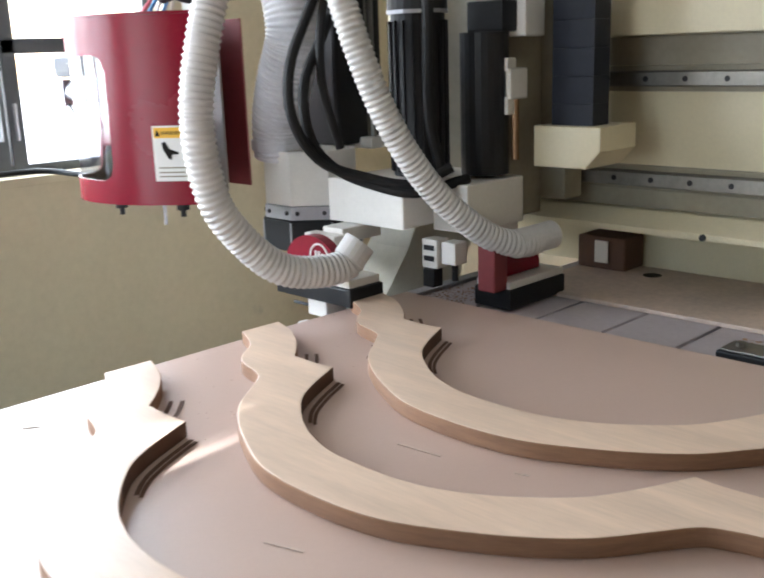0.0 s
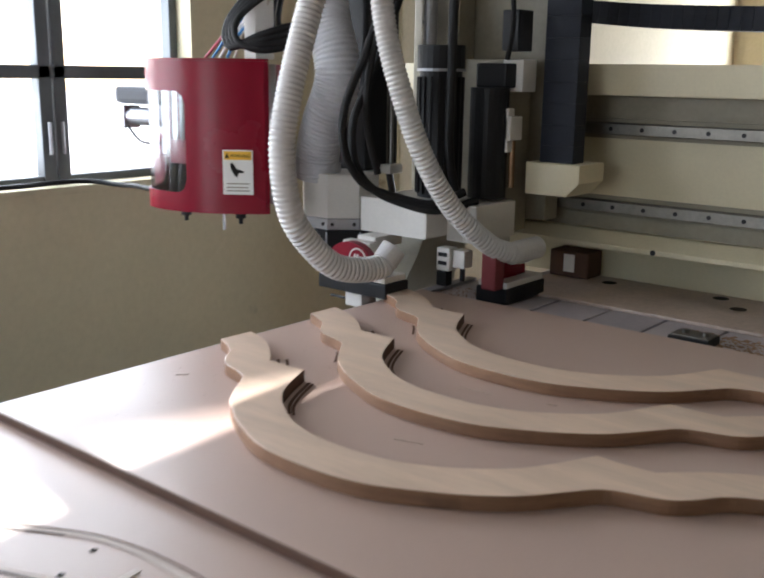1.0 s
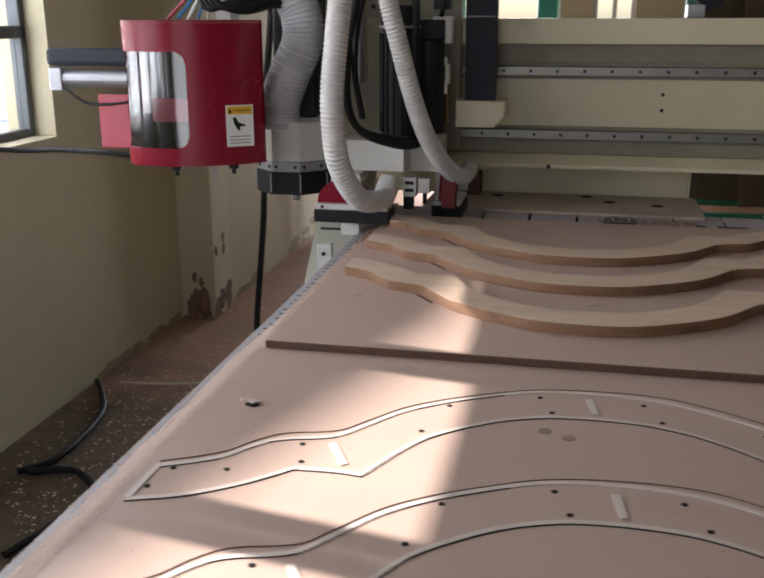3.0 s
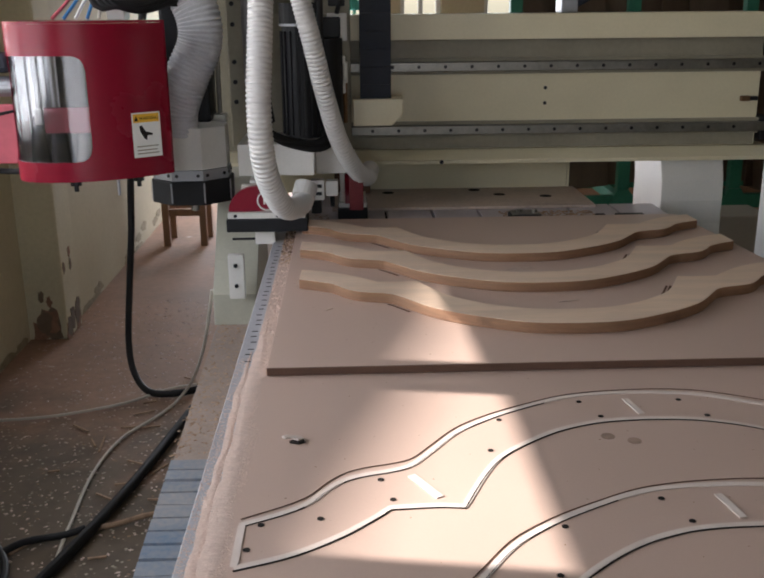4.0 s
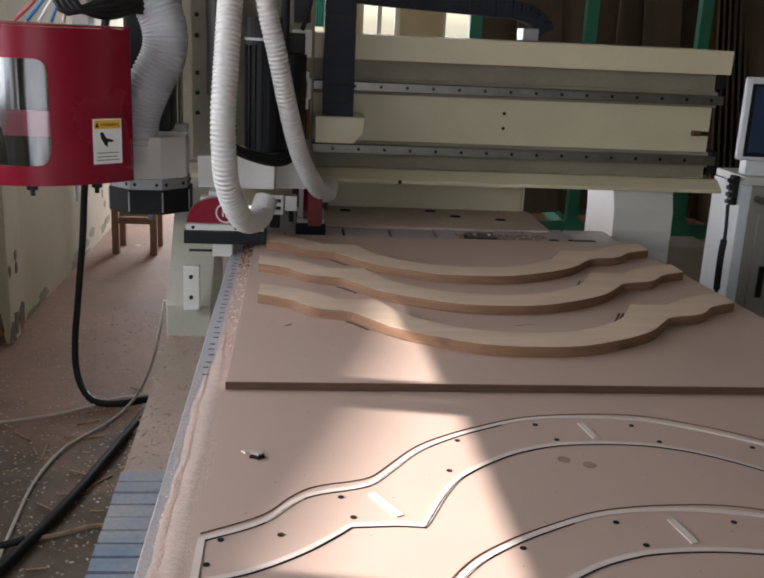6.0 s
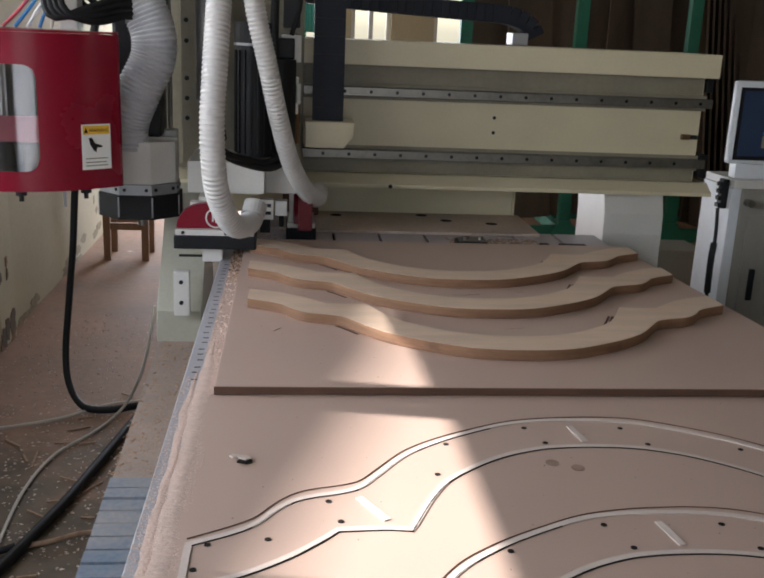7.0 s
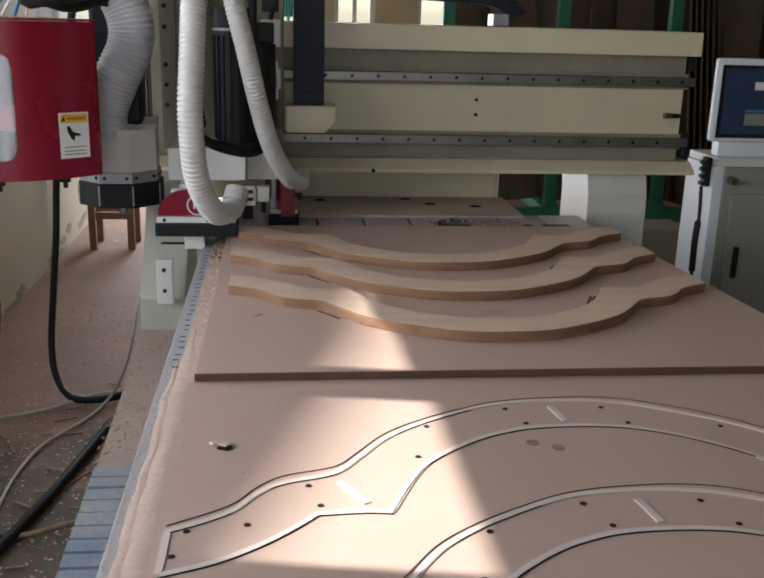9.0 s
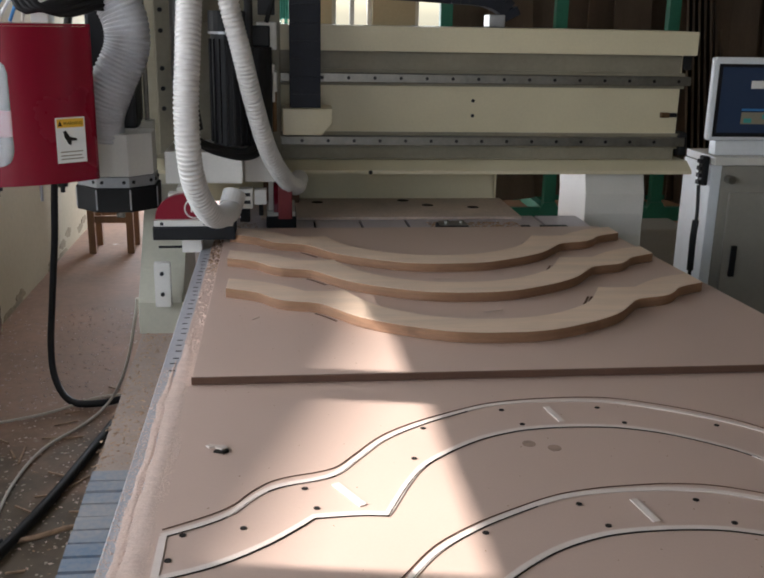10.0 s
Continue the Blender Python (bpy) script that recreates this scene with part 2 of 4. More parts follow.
def block(x0, x1, y0, y1, z0, z1, bevel=0.0, bm=None):
    bm = bm or bmesh.new()
    got = bmesh.ops.create_cube(bm, size=1, matrix=Matrix.LocRotScale(((x0 + x1) / 2, (y0 + y1) / 2, (z0 + z1) / 2), None, (x1 - x0, y1 - y0, z1 - z0)))
    if bevel:
        es = list({e for v in got["verts"] for e in v.link_edges})
        bmesh.ops.bevel(bm, geom=es, offset=bevel, segments=2, affect="EDGES", profile=0.6)
    return bm


def prism(outline, axis, a, b, bevel=0.0, bm=None):
    """An outline of 2D points drawn out along an axis from a to b. x: (y, z); y: (x, z); z: (x, y)."""
    bm = bm or bmesh.new()
    put = {"x": lambda p, d: (d, p[0], p[1]), "y": lambda p, d: (p[0], d, p[1]), "z": lambda p, d: (p[0], p[1], d)}[axis]
    lo, hi = [bm.verts.new(put(p, a)) for p in outline], [bm.verts.new(put(p, b)) for p in outline]
    n = len(outline)
    caps = [bm.faces.new(lo[::-1]), bm.faces.new(hi)]
    sides = [bm.faces.new((lo[i], lo[(i + 1) % n], hi[(i + 1) % n], hi[i])) for i in range(n)]
    if bevel:
        es = list({e for f in caps for e in f.edges})
        bmesh.ops.bevel(bm, geom=es, offset=bevel, segments=2, affect="EDGES", profile=0.6)
    return bm


def rod(a, b, r, n=14, r2=None, bm=None):
    bm = bm or bmesh.new()
    a, b = Vector(a), Vector(b)
    m = Matrix.Translation((a + b) / 2) @ (b - a).to_track_quat("Z", "Y").to_matrix().to_4x4()
    bmesh.ops.create_cone(bm, cap_ends=True, segments=n, radius1=r, radius2=r if r2 is None else r2, depth=(b - a).length, matrix=m)
    return bm


def smooth_line(pts, step):
    """A curve through the points, in even steps."""
    P = [Vector(p) for p in pts]
    P = [2 * P[0] - P[1]] + P + [2 * P[-1] - P[-2]]
    fine = []
    for i in range(1, len(P) - 2):
        for k in range(24):
            t = k / 24
            a, b, c, d = P[i - 1], P[i], P[i + 1], P[i + 2]
            fine.append(0.5 * (2 * b + (c - a) * t + (2 * a - 5 * b + 4 * c - d) * t * t + (3 * b - a - 3 * c + d) * t ** 3))
    fine.append(P[-2])
    runs = [(q - p).length for p, q in zip(fine, fine[1:])]
    count = max(1, round(sum(runs) / step))
    even = sum(runs) / count
    out, gone, i = [fine[0]], 0.0, 0
    for k in range(1, count):
        while gone + runs[i] < k * even:
            gone += runs[i]
            i += 1
        out.append(fine[i].lerp(fine[i + 1], (k * even - gone) / max(runs[i], 1e-9)))
    out.append(fine[-1])
    return out


def tube(pts, r, step=0.02, n=12, ribs=0.0, bm=None):
    """A hose along a curve. ribs: how far every other ring stands out."""
    bm = bm or bmesh.new()
    line = smooth_line(pts, step)
    up = Vector((0.13, 0.21, 1)).normalized()
    rings = []
    for i, p in enumerate(line):
        d = (line[min(i + 1, len(line) - 1)] - line[max(i - 1, 0)]).normalized()
        s = d.cross(up)
        if s.length < 0.05:
            s = d.cross(Vector((1, 0, 0)))
        s.normalize()
        up2 = s.cross(d).normalized()
        up = up2
        rr = r + (ribs if i % 4 in (1, 2) else 0.0)
        rings.append([bm.verts.new(p + rr * (math.cos(2 * math.pi * k / n) * s + math.sin(2 * math.pi * k / n) * up2)) for k in range(n)])
    for a, b in zip(rings, rings[1:]):
        for k in range(n):
            bm.faces.new((a[k], a[(k + 1) % n], b[(k + 1) % n], b[k]))
    bm.faces.new(rings[0][::-1]), bm.faces.new(rings[-1])
    return bm


def ribbon(pts, width, z, bm=None, thick=0.0012):
    """A flat band of constant width along points in the plane."""
    bm = bm or bmesh.new()
    V = [Vector((p[0], p[1])) for p in pts]
    low, top = [], []
    for i, p in enumerate(V):
        d = (V[min(i + 1, len(V) - 1)] - V[max(i - 1, 0)]).normalized()
        nrm = Vector((-d.y, d.x)) * width / 2
        for lst, zz in ((low, z), (top, z + thick)):
            lst.append((bm.verts.new((*(p + nrm), zz)), bm.verts.new((*(p - nrm), zz))))
    for i in range(len(V) - 1):
        bm.faces.new((top[i][0], top[i][1], top[i + 1][1], top[i + 1][0]))
        bm.faces.new((top[i][0], top[i + 1][0], low[i + 1][0], low[i][0]))
        bm.faces.new((top[i][1], low[i][1], low[i + 1][1], top[i + 1][1]))
    return bm


def lone(name, bm, mat, label, category, group="", kind="", smooth=False):
    return tagged(part(name, bm, mat, None, label, smooth), label, category, group, kind)


# ---- the room ----
T = 0.85
WX = -1.36
FX = -1.215
lone("floor", block(-1.9, 6.2, -5.2, 7.2, -0.1, 0.0), "floor", "dusty red-brown concrete floor with sawdust", "floor", kind="structure")
lone("ceiling", block(-1.9, 6.2, -5.2, 7.2, 3.2, 3.35), "ceiling", "plain pale workshop ceiling", "ceiling", kind="structure")

# west wall with its window from y = -2.2 to 1.57, z = 1.04 to 2.11
WIN_Y0, WIN_Y1, WIN_Z0, WIN_Z1 = -2.2, 1.57, 1.04, 2.11
ww = thing("wall_west", "stained cream plaster wall below the window", "wall", kind="structure")
part("lower_wall", block(WX - 0.2, WX, -5.2, WIN_Y1, 0, WIN_Z0), "wall", ww)
part("upper_wall", block(WX - 0.2, WX, -5.2, WIN_Y1, WIN_Z1, 3.2), "wall", ww)
part("end_wall", block(WX - 0.2, WX, -5.2, WIN_Y0, WIN_Z0, WIN_Z1), "wall", ww)
part("far_wall", block(WX - 0.2, WX, WIN_Y1, 2.6, 0, 3.2), "wall", ww)
part("far_wall", block(WX - 0.2, FX, 2.8, 7.2, 0, 3.2), "wall", ww)
part("window_ledge", block(WX - 0.19, WX + 0.004, WIN_Y0, WIN_Y1 + 0.02, WIN_Z0 - 0.02, WIN_Z0 + 0.006, 0.002), "wall", ww)
pl = thing("pilaster", "dirty yellow plaster pilaster with chipped base", "pilaster", kind="structure")
part("shaft", block(WX - 0.1, FX + 0.035, 2.60, 2.84, 0, 3.2, 0.01), "pillar", pl)


def patch(rnd2, c, w, h, axis, at, thick):
    """An uneven patch where the plaster is stained or has come off."""
    n = 14
    pts = []
    for k in range(n):
        a, r = 2 * math.pi * k / n, rnd2.uniform(0.55, 1.1)
        pts.append((c[0] + w * r * math.cos(a), max(0.002, c[1] + h * r * math.sin(a))))
    return prism(pts, axis, at, at + thick)


pr = random.Random(31)
for k in range(9):
    foot_stain = k < 6
    part("stain_patch", patch(pr, (2.63 + 0.19 * pr.random(), 0.02 + (0.07 if foot_stain else 0.4) * pr.random()), 0.05 if foot_stain else 0.02, 0.07 if foot_stain else 0.03, "x", FX + 0.0325, 0.0032 + 0.0003 * k), "stain" if k % 3 else "bare_brick", pl)
    part("stain_patch", patch(pr, (WX + 0.04 + 0.1 * pr.random(), 0.02 + (0.08 if foot_stain else 0.5) * pr.random()), 0.04 if foot_stain else 0.015, 0.08 if foot_stain else 0.03, "y", 2.5975 - 0.0003 * k, 0.0028), "stain" if k % 2 else "bare_brick", pl)
for k in range(16):
    hi = pr.random() ** 3 * 0.4
    part("stain_patch", patch(pr, (2.92 + 2.4 * pr.random(), 0.0 + hi), 0.12 - 0.11 * min(1, hi * 3), 0.035, "x", FX - 0.0015, 0.0022 + 0.0002 * k), "wall_stain", ww)
for k in range(7):
    part("stain_patch", patch(pr, (1.2 + 1.5 * pr.random(), 0.01), 0.12, 0.035, "x", WX - 0.0015, 0.0022 + 0.0002 * k), "wall_stain", ww)


win = thing("window_1", "grey steel casement window with four clear panes", "window", kind="structure")
fx0, fx1 = WX - 0.13, WX - 0.09
wf = part("window_frame", block(fx0, fx1, WIN_Y0, WIN_Y1, WIN_Z0, WIN_Z0 + 0.035, 0.004), "frame", win)
for nm, y0, y1, z0, z1 in (
    ("frame_head", WIN_Y0, WIN_Y1, WIN_Z1 - 0.03, WIN_Z1), ("frame_jamb", WIN_Y1 - 0.035, WIN_Y1, WIN_Z0, WIN_Z1), ("frame_jamb", WIN_Y0, WIN_Y0 + 0.035, WIN_Z0, WIN_Z1),
    ("mullion", 0.985, 1.033, WIN_Z0, WIN_Z1), ("mullion", 1.041, 1.088, WIN_Z0, WIN_Z1), ("mullion", 0.215, 0.262, WIN_Z0, WIN_Z1), ("mullion", 0.270, 0.318, WIN_Z0, WIN_Z1), ("mullion", -0.425, -0.378, WIN_Z0, WIN_Z1), ("mullion", -0.37, -0.322, WIN_Z0, WIN_Z1), ("mullion", -1.16, -1.06, WIN_Z0, WIN_Z1),
    ("transom", WIN_Y0, WIN_Y1, 1.405, 1.45),
):
    part(nm, block(fx0 - 0.004, fx1 + 0.006, y0, y1, z0, z1, 0.004), "frame", wf)
for y in (1.01, 1.06):
    part("casement_bolt", rod((fx1 + 0.015, y, 1.15), (fx1 + 0.015, y, 1.26), 0.006, 8), "alu", wf)
for y0, y1 in ((1.088, 1.535), (0.318, 0.985), (-0.322, 0.215), (-1.06, -0.425), (-2.165, -1.16)):
    for z0, z1 in ((WIN_Z0 + 0.035, 1.405), (1.45, WIN_Z1 - 0.03)):
        g = part("pane", block(fx0 + 0.015, fx0 + 0.02, y0, y1, z0, z1), "glass", win)
        g.visible_shadow = False

# other walls: an added light opening behind the camera, windows in the far wall
we = lone("wall_east", block(6.0, 6.2, -5.2, 7.2, 0, 3.2), "wall", "plain cream workshop wall", "wall", kind="structure")
sw = thing("wall_south", "plain cream unseen wall with an added opening for light", "wall", kind="structure")
part("wall_piece", block(-1.9, -0.8, -5.2, -5.0, 0, 3.2), "wall", sw)
part("wall_piece", block(1.4, 6.2, -5.2, -5.0, 0, 3.2), "wall", sw)
part("lintel", block(-0.8, 1.4, -5.2, -5.0, 2.8, 3.2), "wall", sw)
nw = thing("wall_north", "dim cream far wall with a strip of windows", "wall", kind="structure")
part("lower_wall", block(0.16, 6.2, 6.8, 7.0, 0, 1.4), "wall", nw)
part("wall_piece", block(-1.9, -0.9, 6.8, 7.0, 0, 1.4), "wall", nw)
part("upper_wall", block(-1.9, 6.2, 6.8, 7.0, 2.6, 3.2), "wall", nw)
part("wall_piece", block(-1.9, -0.9, 6.8, 7.0, 1.4, 2.6), "wall", nw)
part("door_lintel", block(-0.9, 0.16, 6.8, 7.0, 2.2, 2.6), "wall", nw)
part("wall_piece", block(2.3, 6.2, 6.8, 7.0, 1.4, 2.6), "wall", nw)
for x0, x1 in ((0.36, 0.63), (0.985, 1.36), (1.66, 2.3)):
    part("wall_piece", block(x0, x1, 6.8, 7.0, 1.4, 2.6), "wall", nw)
nwin = thing("window_2", "far white-framed window strip seen above the beam", "window", kind="structure")
for x in (0.16, 0.32, 0.63, 0.79, 0.945, 1.36, 1.62):
    part("mullion", block(x, x + 0.04, 6.86, 6.92, 1.4, 2.6, 0.004), "white", nwin)
for x0, x1 in ((0.2, 0.32), (0.67, 0.79), (0.83, 0.945), (1.4, 1.62)):
    part("transom", block(x0, x1, 6.87, 6.91, 1.88, 1.92, 0.004), "white", nwin)
part("sill", block(0.16, 2.3, 6.76, 6.95, 1.37, 1.41, 0.004), "white", nwin)
fold = [(0.17 + 0.011 * k, 6.765 + 0.012 * (k % 2)) for k in range(16)]
lone("curtain", prism(fold + [(x, y + 0.004) for x, y in fold[::-1]], "z", 1.46, 2.2), "curtain", "teal cloth curtain at the far window", "curtain")
aw = lone("awning", prism([(8.6, 1.95), (9.6, 2.5), (9.6, 2.54), (8.6, 1.99)], "x", -0.8, 0.35), "teal", "teal sheet awning outside the far window", "awning")
for k in range(2):
    part("awning_post", rod((-0.7 + k * 0.95, 8.65, 0), (-0.7 + k * 0.95, 8.65, 1.97), 0.02), "green", aw)

# outside
lone("ground", block(-60, 60, -60, 60, -0.3, -0.12), "facade", "pale concrete yard outside", "ground", kind="structure")
# slab on posts, out of view, added to cut the sun patch's left edge
bl = thing("sun_blocker", "unseen pale slab on posts added to block part of the sun", "shelter")
blocker_top, fall = 6.71, 0.185
part("blocker_slab", prism([(30, blocker_top + fall * 25.5 - 1.7), (30, blocker_top + fall * 25.5), (-30, blocker_top - fall * 34.5), (-30, blocker_top - fall * 34.5 - 1.7)], "x", -11.0, -8.0), "facade", bl)
for y in (-24, -12, 0, 12, 24):
    part("post", block(-9.7, -9.4, y - 0.15, y + 0.15, -0.12, blocker_top + fall * (y - 4.5) - 1.72), "facade", bl)

# ---- router table ----
rt = thing("router_table", "long router machine bed with slotted grey top", "machine bed", (0.6, 0.5, 0))
part("base_frame", block(0.03, 1.19, -1.55, 1.555, 0.06, 0.78, 0.01), "greygreen", rt)
part("rear_frame", block(0.05, 1.0, 1.56, 1.85, 0.06, 0.78, 0.01), "greygreen", rt)
part("bed_core", block(-0.034, 1.215, -1.18, 1.558, 0.78, 0.815), "dark", rt)
part("rear_core", block(0.05, 1.01, 1.5585, 1.87, 0.78, 0.815), "dark", rt)
edges = [-0.034] + [0.124 + 0.1555 * i for i in range(7)] + [1.215]
for a, b in zip(edges, edges[1:]):
    part("bed_strip", block(a + 0.004, b - 0.004, -1.18, 1.555, 0.8155, 0.8345, 0.002), "bed", rt)
part("rear_bed", block(0.05, 1.01, 1.5585, 1.875, 0.8155, 0.8345, 0.002), "bed", rt)
part("side_profile", prism([(-0.036, 0.765), (-0.036, 0.841), (-0.066, 0.841), (-0.068, 0.838), (-0.068, 0.81), (-0.060, 0.806), (-0.060, 0.795), (-0.068, 0.79), (-0.068, 0.765)], "y", -1.19, 1.56), "profile", rt, "dull aluminium side profile")
for x in (0.08, 1.12):
    for y in (-1.4, 0.4, 1.5):
        part("foot", rod((x, y, 0), (x, y, 0.07), 0.05), "black", rt)


def askew(bm):
    """The left rail bench stands slightly askew to the sheets."""
    bm.transform(Matrix(((1, -0.025, 0, 0), (0, 1, 0, 0), (0, 0, 1, 0), (0, 0, 0, 1))))
    return bm


part("rail_bench", askew(block(-0.235, -0.09, -1.5, 2.3, 0.34, 0.545, 0.006)), "greygreen", rt)
part("rail_bench", block(1.36, 1.54, -1.5, 2.3, 0.34, 0.545, 0.006), "greygreen", rt)
part("dusty_cover", askew(block(-0.232, -0.094, 0.24, 2.25, 0.546, 0.556, 0.002)), "bench", rt)
for k in range(6):
    part("bench_leg", askew(block(-0.23, -0.14, -1.4 + k * 0.65, -1.3 + k * 0.65, 0, 0.34)), "greygreen", rt)
    part("bench_leg", block(1.39, 1.51, -1.4 + k * 0.65, -1.3 + k * 0.65, 0, 0.34), "greygreen", rt)
pleat = []
for i in range(36):
    y = 0.235 - i * 0.048 + 0.0012 * math.sin(i * 2.1)
    pleat += [(y, 0.553), (y - 0.003, 0.566), (y - 0.041, 0.564 + 0.002 * math.sin(i * 1.3)), (y - 0.044, 0.551)]
outline = pleat + [(pleat[-1][0], 0.546), (pleat[0][0], 0.546)]
part("bellows", askew(prism(outline, "x", -0.233, -0.093)), "bellows", rt, "dusty blue pleated rail bellows")

# scale ticks along the side profile
tick = mesh_of("ruler_mark", block(-0.006, 0.006, -0.002, 0.002, 0, 0.0006), "dark")
for k in range(26):
    o = new("ruler_mark", tick)
    o.parent = rt
    o.location = Vector((-0.047 - 0.002 * math.sin(k * 1.7), 0.1 + k * 0.036 + 0.004 * math.sin(k * 2.3), 0.8411)) - rt.location

rb = lone("rear_board", block(0.10, 1.0, 1.495, 1.838, 0.835, 0.8445, 0.003), "brown", "dusty brown board lying on the back of the bed", "board")
for x, y in ((0.30, 1.76), (0.70, 1.70), (0.62, 1.79), (0.86, 1.66)):
    part("hole", rod((x, y, 0.8446), (x, y, 0.8452), 0.022, 12), "dark", rb)
rg = thing("rear_guard", "cream sheet guard standing across the back of the bed", "guard panel", (0.4, 1.85, 0.835))
part("panel", block(-0.16, 0.975, 1.84, 1.868, 0.835, 0.966, 0.004), "cream", rg)
part("edge_flange", block(0.976, 0.984, 1.836, 1.872, 0.835, 0.966, 0.002), "cream", rg)
for x in (0.28, 0.55, 0.82):
    part("screw", rod((x, 1.836, 0.95), (x, 1.8402, 0.95), 0.006, 10), "black", rg)
bx = thing("junction_box", "dark brown box with a white label on the bed's back", "box", (0.1, 1.8, 0.86))
part("case", block(0.105, 0.235, 1.745, 1.835, 0.8448, 0.925, 0.006), "cut", bx)
part("label", block(0.155, 0.19, 1.741, 1.7448, 0.862, 0.915), "label", bx)

# ---- sheets on the bed ----
XC = 0.64
OUTER = [(0, 0), (0.061, -0.003), (0.122, -0.016), (0.187, -0.047), (0.255, -0.088), (0.317, -0.14), (0.367, -0.208), (0.397, -0.248), (0.43, -0.264), (0.466, -0.274), (0.495, -0.288), (0.522, -0.316), (0.547, -0.352), (0.58, -0.376), (0.635, -0.404)]
INNER = [(0, -0.106), (0.055, -0.109), (0.098, -0.118), (0.155, -0.142), (0.212, -0.182), (0.26, -0.228), (0.292, -0.28), (0.318, -0.336), (0.333, -0.37), (0.37, -0.366), (0.434, -0.369), (0.46, -0.397), (0.503, -0.436), (0.562, -0.475), (0.632, -0.502)]


def both_sides(half):
    return [(-u, v) for u, v in half[:0:-1]] + list(half)


def dense(pts, step=0.012, corners=()):
    """The same line in short even steps, rounded but at its sharp corners."""
    runs, cur = [], [pts[0]]
    for p in pts[1:]:
        cur.append(p)
        if p in corners:
            runs.append(cur)
            cur = [p]
    runs.append(cur)
    out = []
    for r in runs:
        line = smooth_line([(a, b, 0) for a, b in r], step)
        out += [(q.x, q.y) for q in (line if not out else line[1:])]
    return out


KINKS = {(0.333, -0.37), (-0.333, -0.37), (0.434, -0.369), (-0.434, -0.369)}
OUT_LINE, IN_LINE = dense(both_sides(OUTER)), dense(both_sides(INNER), corners=KINKS)

low = thing("lower_sheet", "pinkish coated MDF sheet with pale routed outlines", "board", (0.6, 0.0, T - 0.015))
part("sheet", prism([(-0.034, -1.19), (1.40, -1.19), (1.31, -0.002), (1.20, 1.238), (-0.034, 1.238)], "z", T - 0.0145, T, 0.0015), "board", low)


HOLE = None


def at_arch(pts, mid, apex):
    return [(mid + u, apex + v) for u, v in pts]


for mid, apex in ((0.64, -0.111), (0.675, -0.44), (0.71, -0.769)):
    for line in (OUT_LINE, IN_LINE):
        part("routed_groove", ribbon(at_arch(line, mid, apex), 0.0098, T + 0.0002), "groove", low)
    # dark bands put the shade along the grooves' edges into colour
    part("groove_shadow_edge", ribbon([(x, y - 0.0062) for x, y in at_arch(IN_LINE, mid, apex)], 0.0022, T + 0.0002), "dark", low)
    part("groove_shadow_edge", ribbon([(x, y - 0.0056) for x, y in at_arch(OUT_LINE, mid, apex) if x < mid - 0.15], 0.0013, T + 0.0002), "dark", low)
    part("scribed_line", ribbon([(x, y + 0.015 + 0.006 * math.sin(9 * x)) for x, y in at_arch(OUT_LINE, mid, apex)], 0.0012, T + 0.0002), "cut", low)
    for s in (-1, 1):
        part("routed_groove", ribbon(at_arch([(s * 0.632, -0.405), (s * 0.632, -0.50)], mid, apex), 0.0098, T + 0.0004), "groove", low)
    for tick in (((-0.40, -0.28), (-0.365, -0.345)), ((0.374, -0.252), (0.375, -0.324)), ((-0.014, -0.027), (-0.004, -0.09))):
        part("routed_tick", ribbon(at_arch(tick, mid, apex), 0.0115, T + 0.0004), "groove", low)
    for u, v in ((-0.607, -0.404), (-0.62, -0.462), (-0.529, -0.392), (-0.445, -0.29), (-0.43, -0.347), (-0.274, -0.207), (-0.244, -0.099), (-0.096, -0.034), (-0.074, -0.094), (0.076, -0.035), (0.102, -0.1), (0.256, -0.121), (0.288, -0.231), (0.416, -0.302), (0.486, -0.34), (0.523, -0.40), (0.607, -0.404), (0.62, -0.462)):
        if HOLE is None:
            HOLE = mesh_of("screw_hole", rod((0, 0, 0.0002), (0, 0, 0.001), 0.0047, 10), "dark")
        o = new("screw_hole", HOLE)
        o.parent = low
        o.location = Vector((mid + u, apex + v, T)) - low.location
for x, y in ((0.558, -0.279), (0.595, -0.297)):
    part("glue_spot", rod((x, y, T + 0.0002), (x, y, T + 0.0006), 0.011, 14), "glue", low)

up = thing("upper_sheet", "pinkish coated MDF half sheet lying on the lower one", "board", (0.6, 0.6, T))
part("sheet", prism([(0.0, 0.004), (1.29, 0.004), (1.185, 1.24), (0.0, 1.24)], "z", T + 0.0012, T + 0.016, 0.0015), "board", up)
part("raw_edge", block(-0.0005, 1.29, 0.0, 0.005, T + 0.0014, T + 0.0152), "cut", up, "raw dark brown MDF edge")
Z1 = T + 0.016


MID = 0.617


